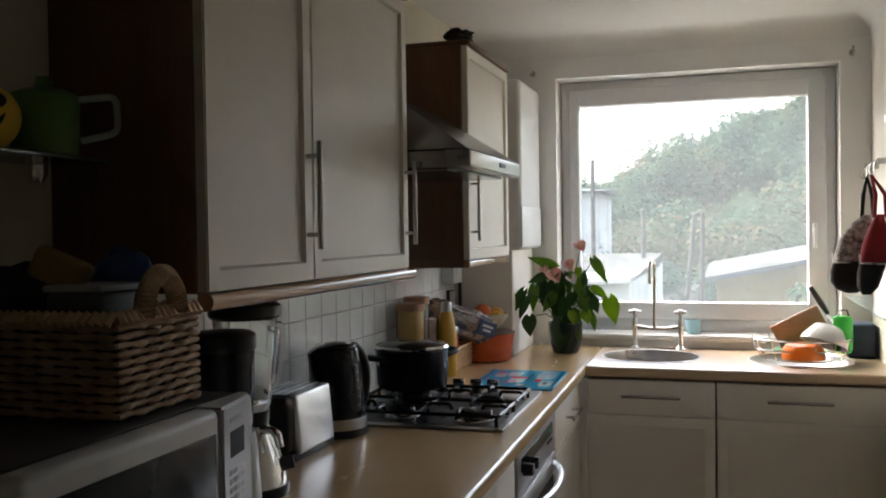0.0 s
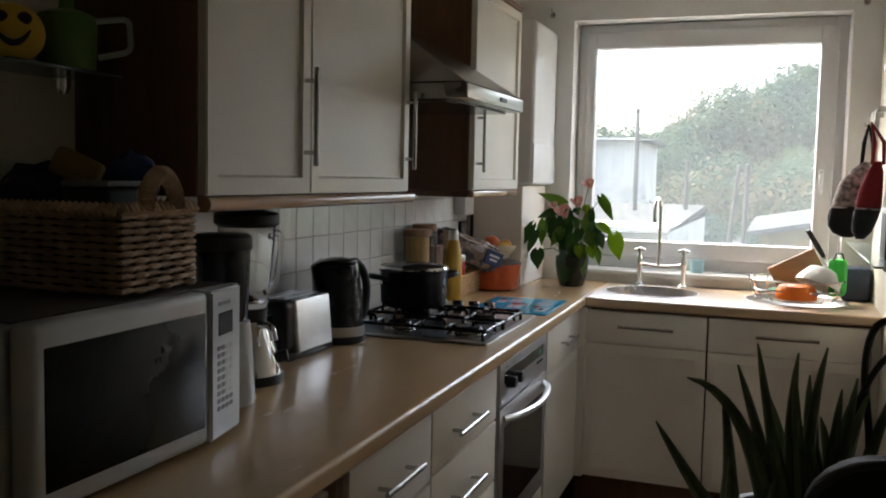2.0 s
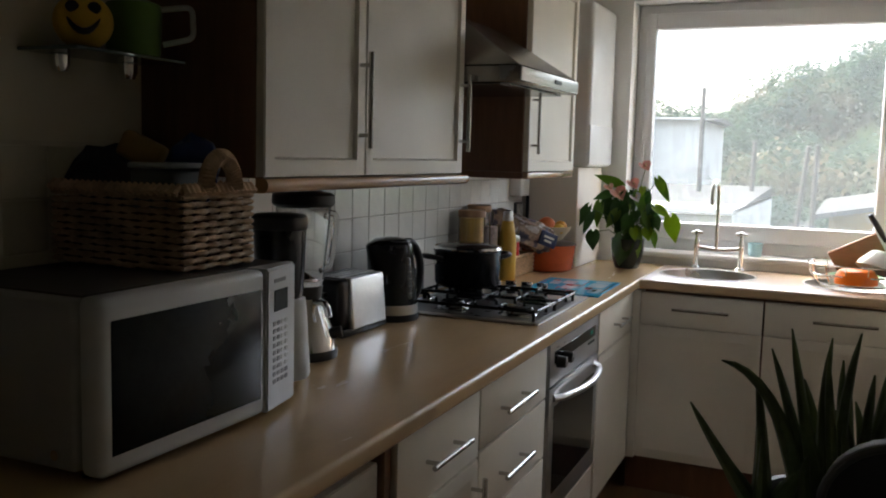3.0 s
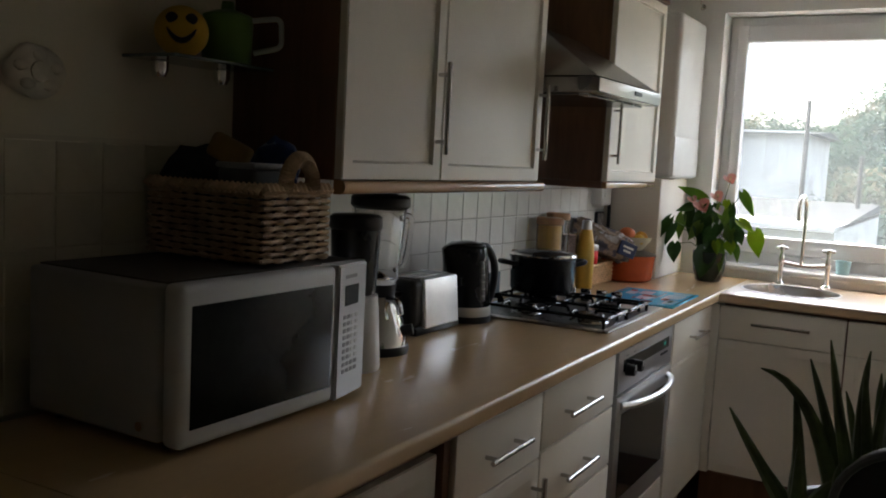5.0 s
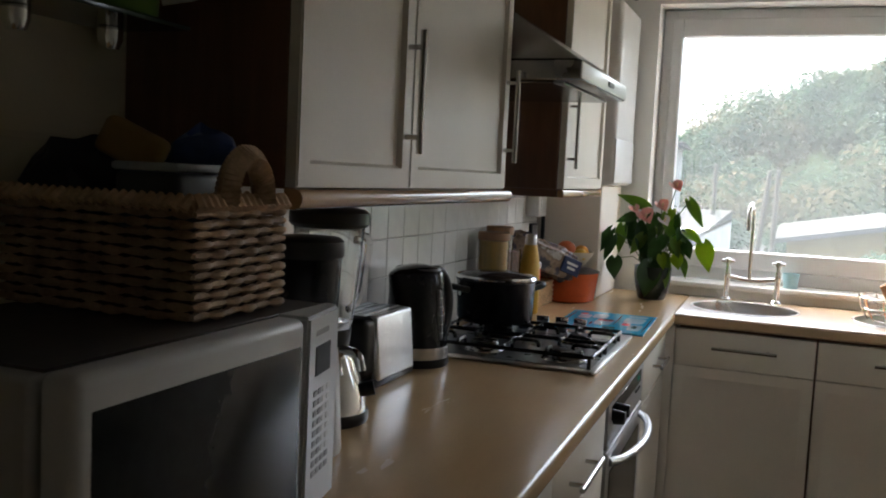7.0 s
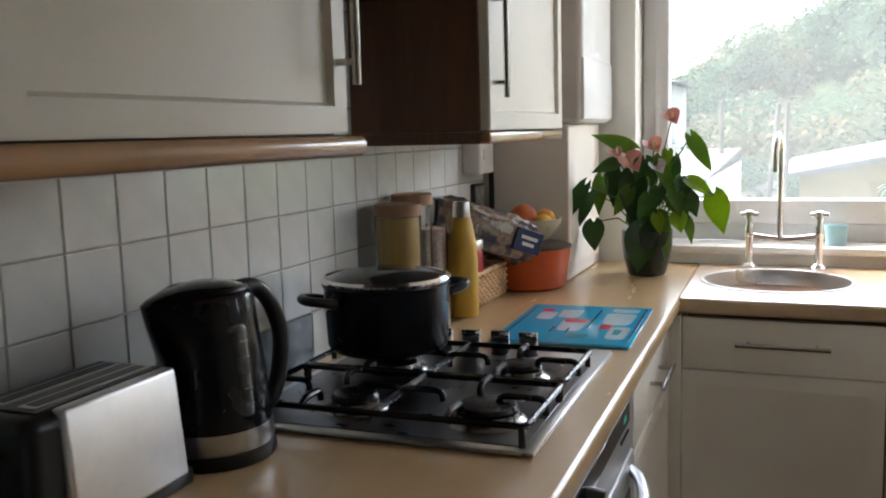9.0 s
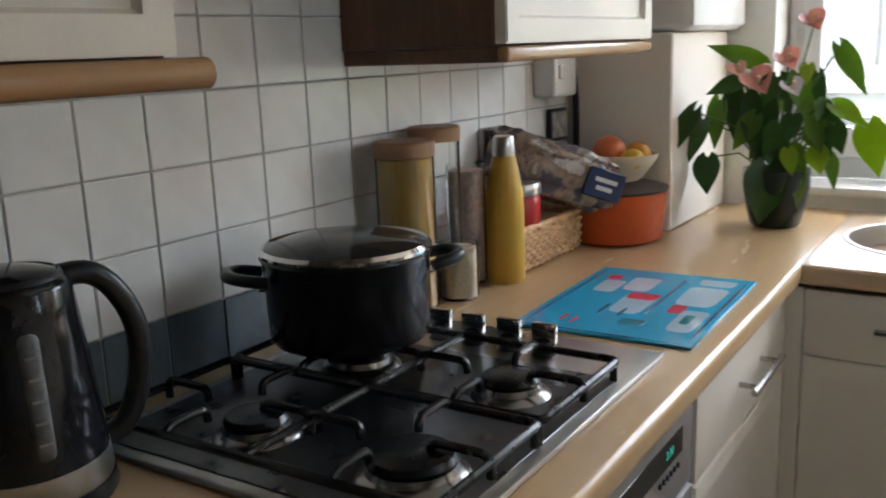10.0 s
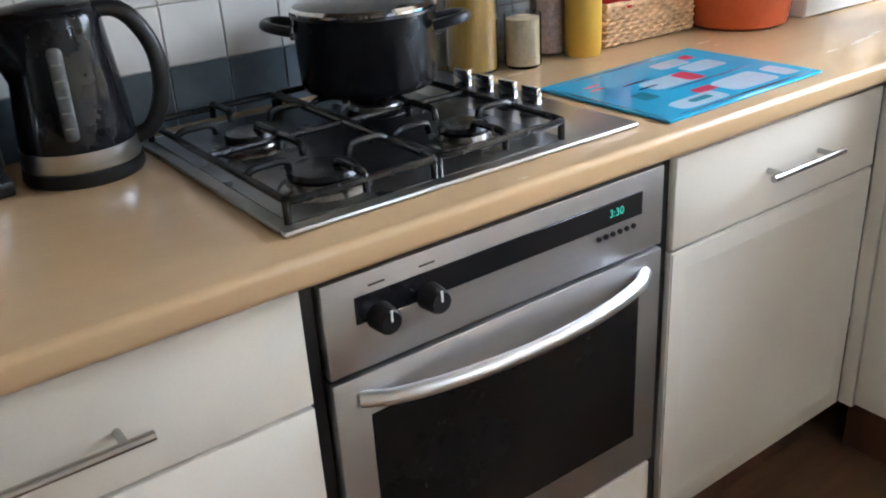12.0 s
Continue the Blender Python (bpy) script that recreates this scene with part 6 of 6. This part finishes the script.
ft.links.new(cr.outputs[0], fp.inputs["Base Color"])
leafy(FOL, (0.03, 0.055, 0.035), 0.42)
rw_ = random.Random(3)
spots = []
for k in range(210):
    y = 50 + 55 * (k / 210) ** 1.1
    x = rw_.uniform(-0.42, 0.42) * (y + 3)
    spots.append((x, y, hill(x, y), rw_.choice((1.8, 2.2, 2.6, 3.2, 3.9))))
for k in range(70):
    x, y = rw_.uniform(4, 34), rw_.uniform(70, 112)
    spots.append((x, y, hill(x, y), rw_.choice((2.2, 2.8, 3.4))))
wo = tagged(new("woods", woods(spots, 1700, 0.19, 5)), "hazy mixed green woodland covering the hill", "trees", "", "stuff")
wo.data.materials.append(FOL)
near = [(rw_.uniform(-3.5, 6.5), rw_.uniform(42.5, 49), -4.0, rw_.uniform(1.7, 2.6)) for k in range(16)] + [(-7.5, 30.5, -2.0, 2.2), (-3.8, 31.5, -1.5, 1.6), (4.5, 27.6, -2.7, 1.7), (6.2, 28.0, -3.0, 1.9)]
wn2 = tagged(new("garden_bushes", woods(near, 1500, 0.14, 8)), "leafy garden bushes between the houses", "bushes", "", "stuff")
wn2.data.materials.append(FOL)

# ---- wall tiles, one by one ----
TP, TZ, TY = 0.1023, 0.0985, 0.073
PAINTED = mat("painted_tile", (0.68, 0.62, 0.47), 0.5, vary=0.06, scale=6, bump=0.05, each=0.015)
part("grout", box(B(), (-0.0085, -1.045, 0.913), (-0.0025, 1.402, 1.41)), GROUT, wall_left, "", 0)
part("grout", box(B(), (-0.0085, -1.725, 0.913), (-0.0018, -1.0455, 1.41)), PAINTED, wall_left, "", 0)
part("grout", box(B(), (-0.0085, -0.04, 1.4095), (-0.0026, 0.59, 1.82)), GROUT, wall_left, "", 0)


def tile_mesh(name, m):
    bm = box(B(), (-0.0055, -TP / 2 + 0.001, -TZ / 2 + 0.001), (0.0, TP / 2 - 0.001, TZ / 2 - 0.001), 0.0016, 1)
    me = bpy.data.meshes.new(name)
    bm.to_mesh(me)
    bm.free()
    me.materials.append(m)
    return me


white_tile, grey_tile, cream_tile = tile_mesh("tile", TILE), tile_mesh("tile_grey", GREYTILE), tile_mesh("tile_cream", PAINTED)
rt_ = random.Random(11)
for c in range(-18, 14):
    for r in range(-2, 8):
        y, z = TY + (c + 0.5) * TP, 1.1065 + (r + 0.5) * TZ
        if y > 1.39 or y < -1.72 or (r > 2 and not (-0.03 < y < 0.58)):
            continue
        t = new("tile", grey_tile if r == -2 and -3 <= c <= 2 else cream_tile if y < -1.05 else white_tile)
        t.parent = wall_left
        t.location = Vector((0.0, y, z)) - ORIGIN[wall_left]
        t.rotation_euler = (0, radians(rt_.uniform(-0.25, 0.25)), radians(rt_.uniform(-0.25, 0.25)))

# the base run and its worktop stand a degree out of square with the walls
SKEW = Matrix.Translation(PIVOT) @ Matrix.Rotation(TURN, 4, "Z") @ Matrix.Translation(-PIVOT)
BASE_RUN = ("base_cabinet", "drawer_unit", "oven", "gas_hob")
# fine placing of loose things
NUDGE = {"toaster": (0.01, 0.006, 0.0), "storage_jar": (0.006, 0.011, 0.0), "drinks_bottle": (0.006, 0.015, 0.0), "bread_basket": (0.005, 0.012, 0.0), "preserve_jar": (0.005, 0.012, 0.0), "bread_bag": (0.005, 0.012, 0.0),
         "wall_shelf": (0.0, 0.02, 0.0), "smiling_toy": (0.0, 0.02, 0.0), "watering_can": (0.0, 0.02, 0.0), "wall_plaque": (0.0, 0.028, 0.0), "oven_glove": (-0.004, 0.0, -0.018), "hook_rail": (0.0, 0.0, -0.018),
         "plant_stand": (-0.012, 0.01, 0.0), "aloe_plant": (-0.012, 0.01, 0.0), "wire_plant_support": (-0.012, 0.01, 0.0), "dining_chair": (-0.012, 0.024, 0.0)}
for ob in list(scene.collection.all_objects):
    if ob.parent is not None:
        continue
    kind_name = ob.name.split(".")[0]
    if kind_name in BASE_RUN or (kind_name == "worktop" and "window" not in ob["label"]):
        ob.matrix_world = SKEW @ ob.matrix_basis
    elif kind_name in NUDGE:
        ob.location = ob.location + Vector(NUDGE[kind_name])
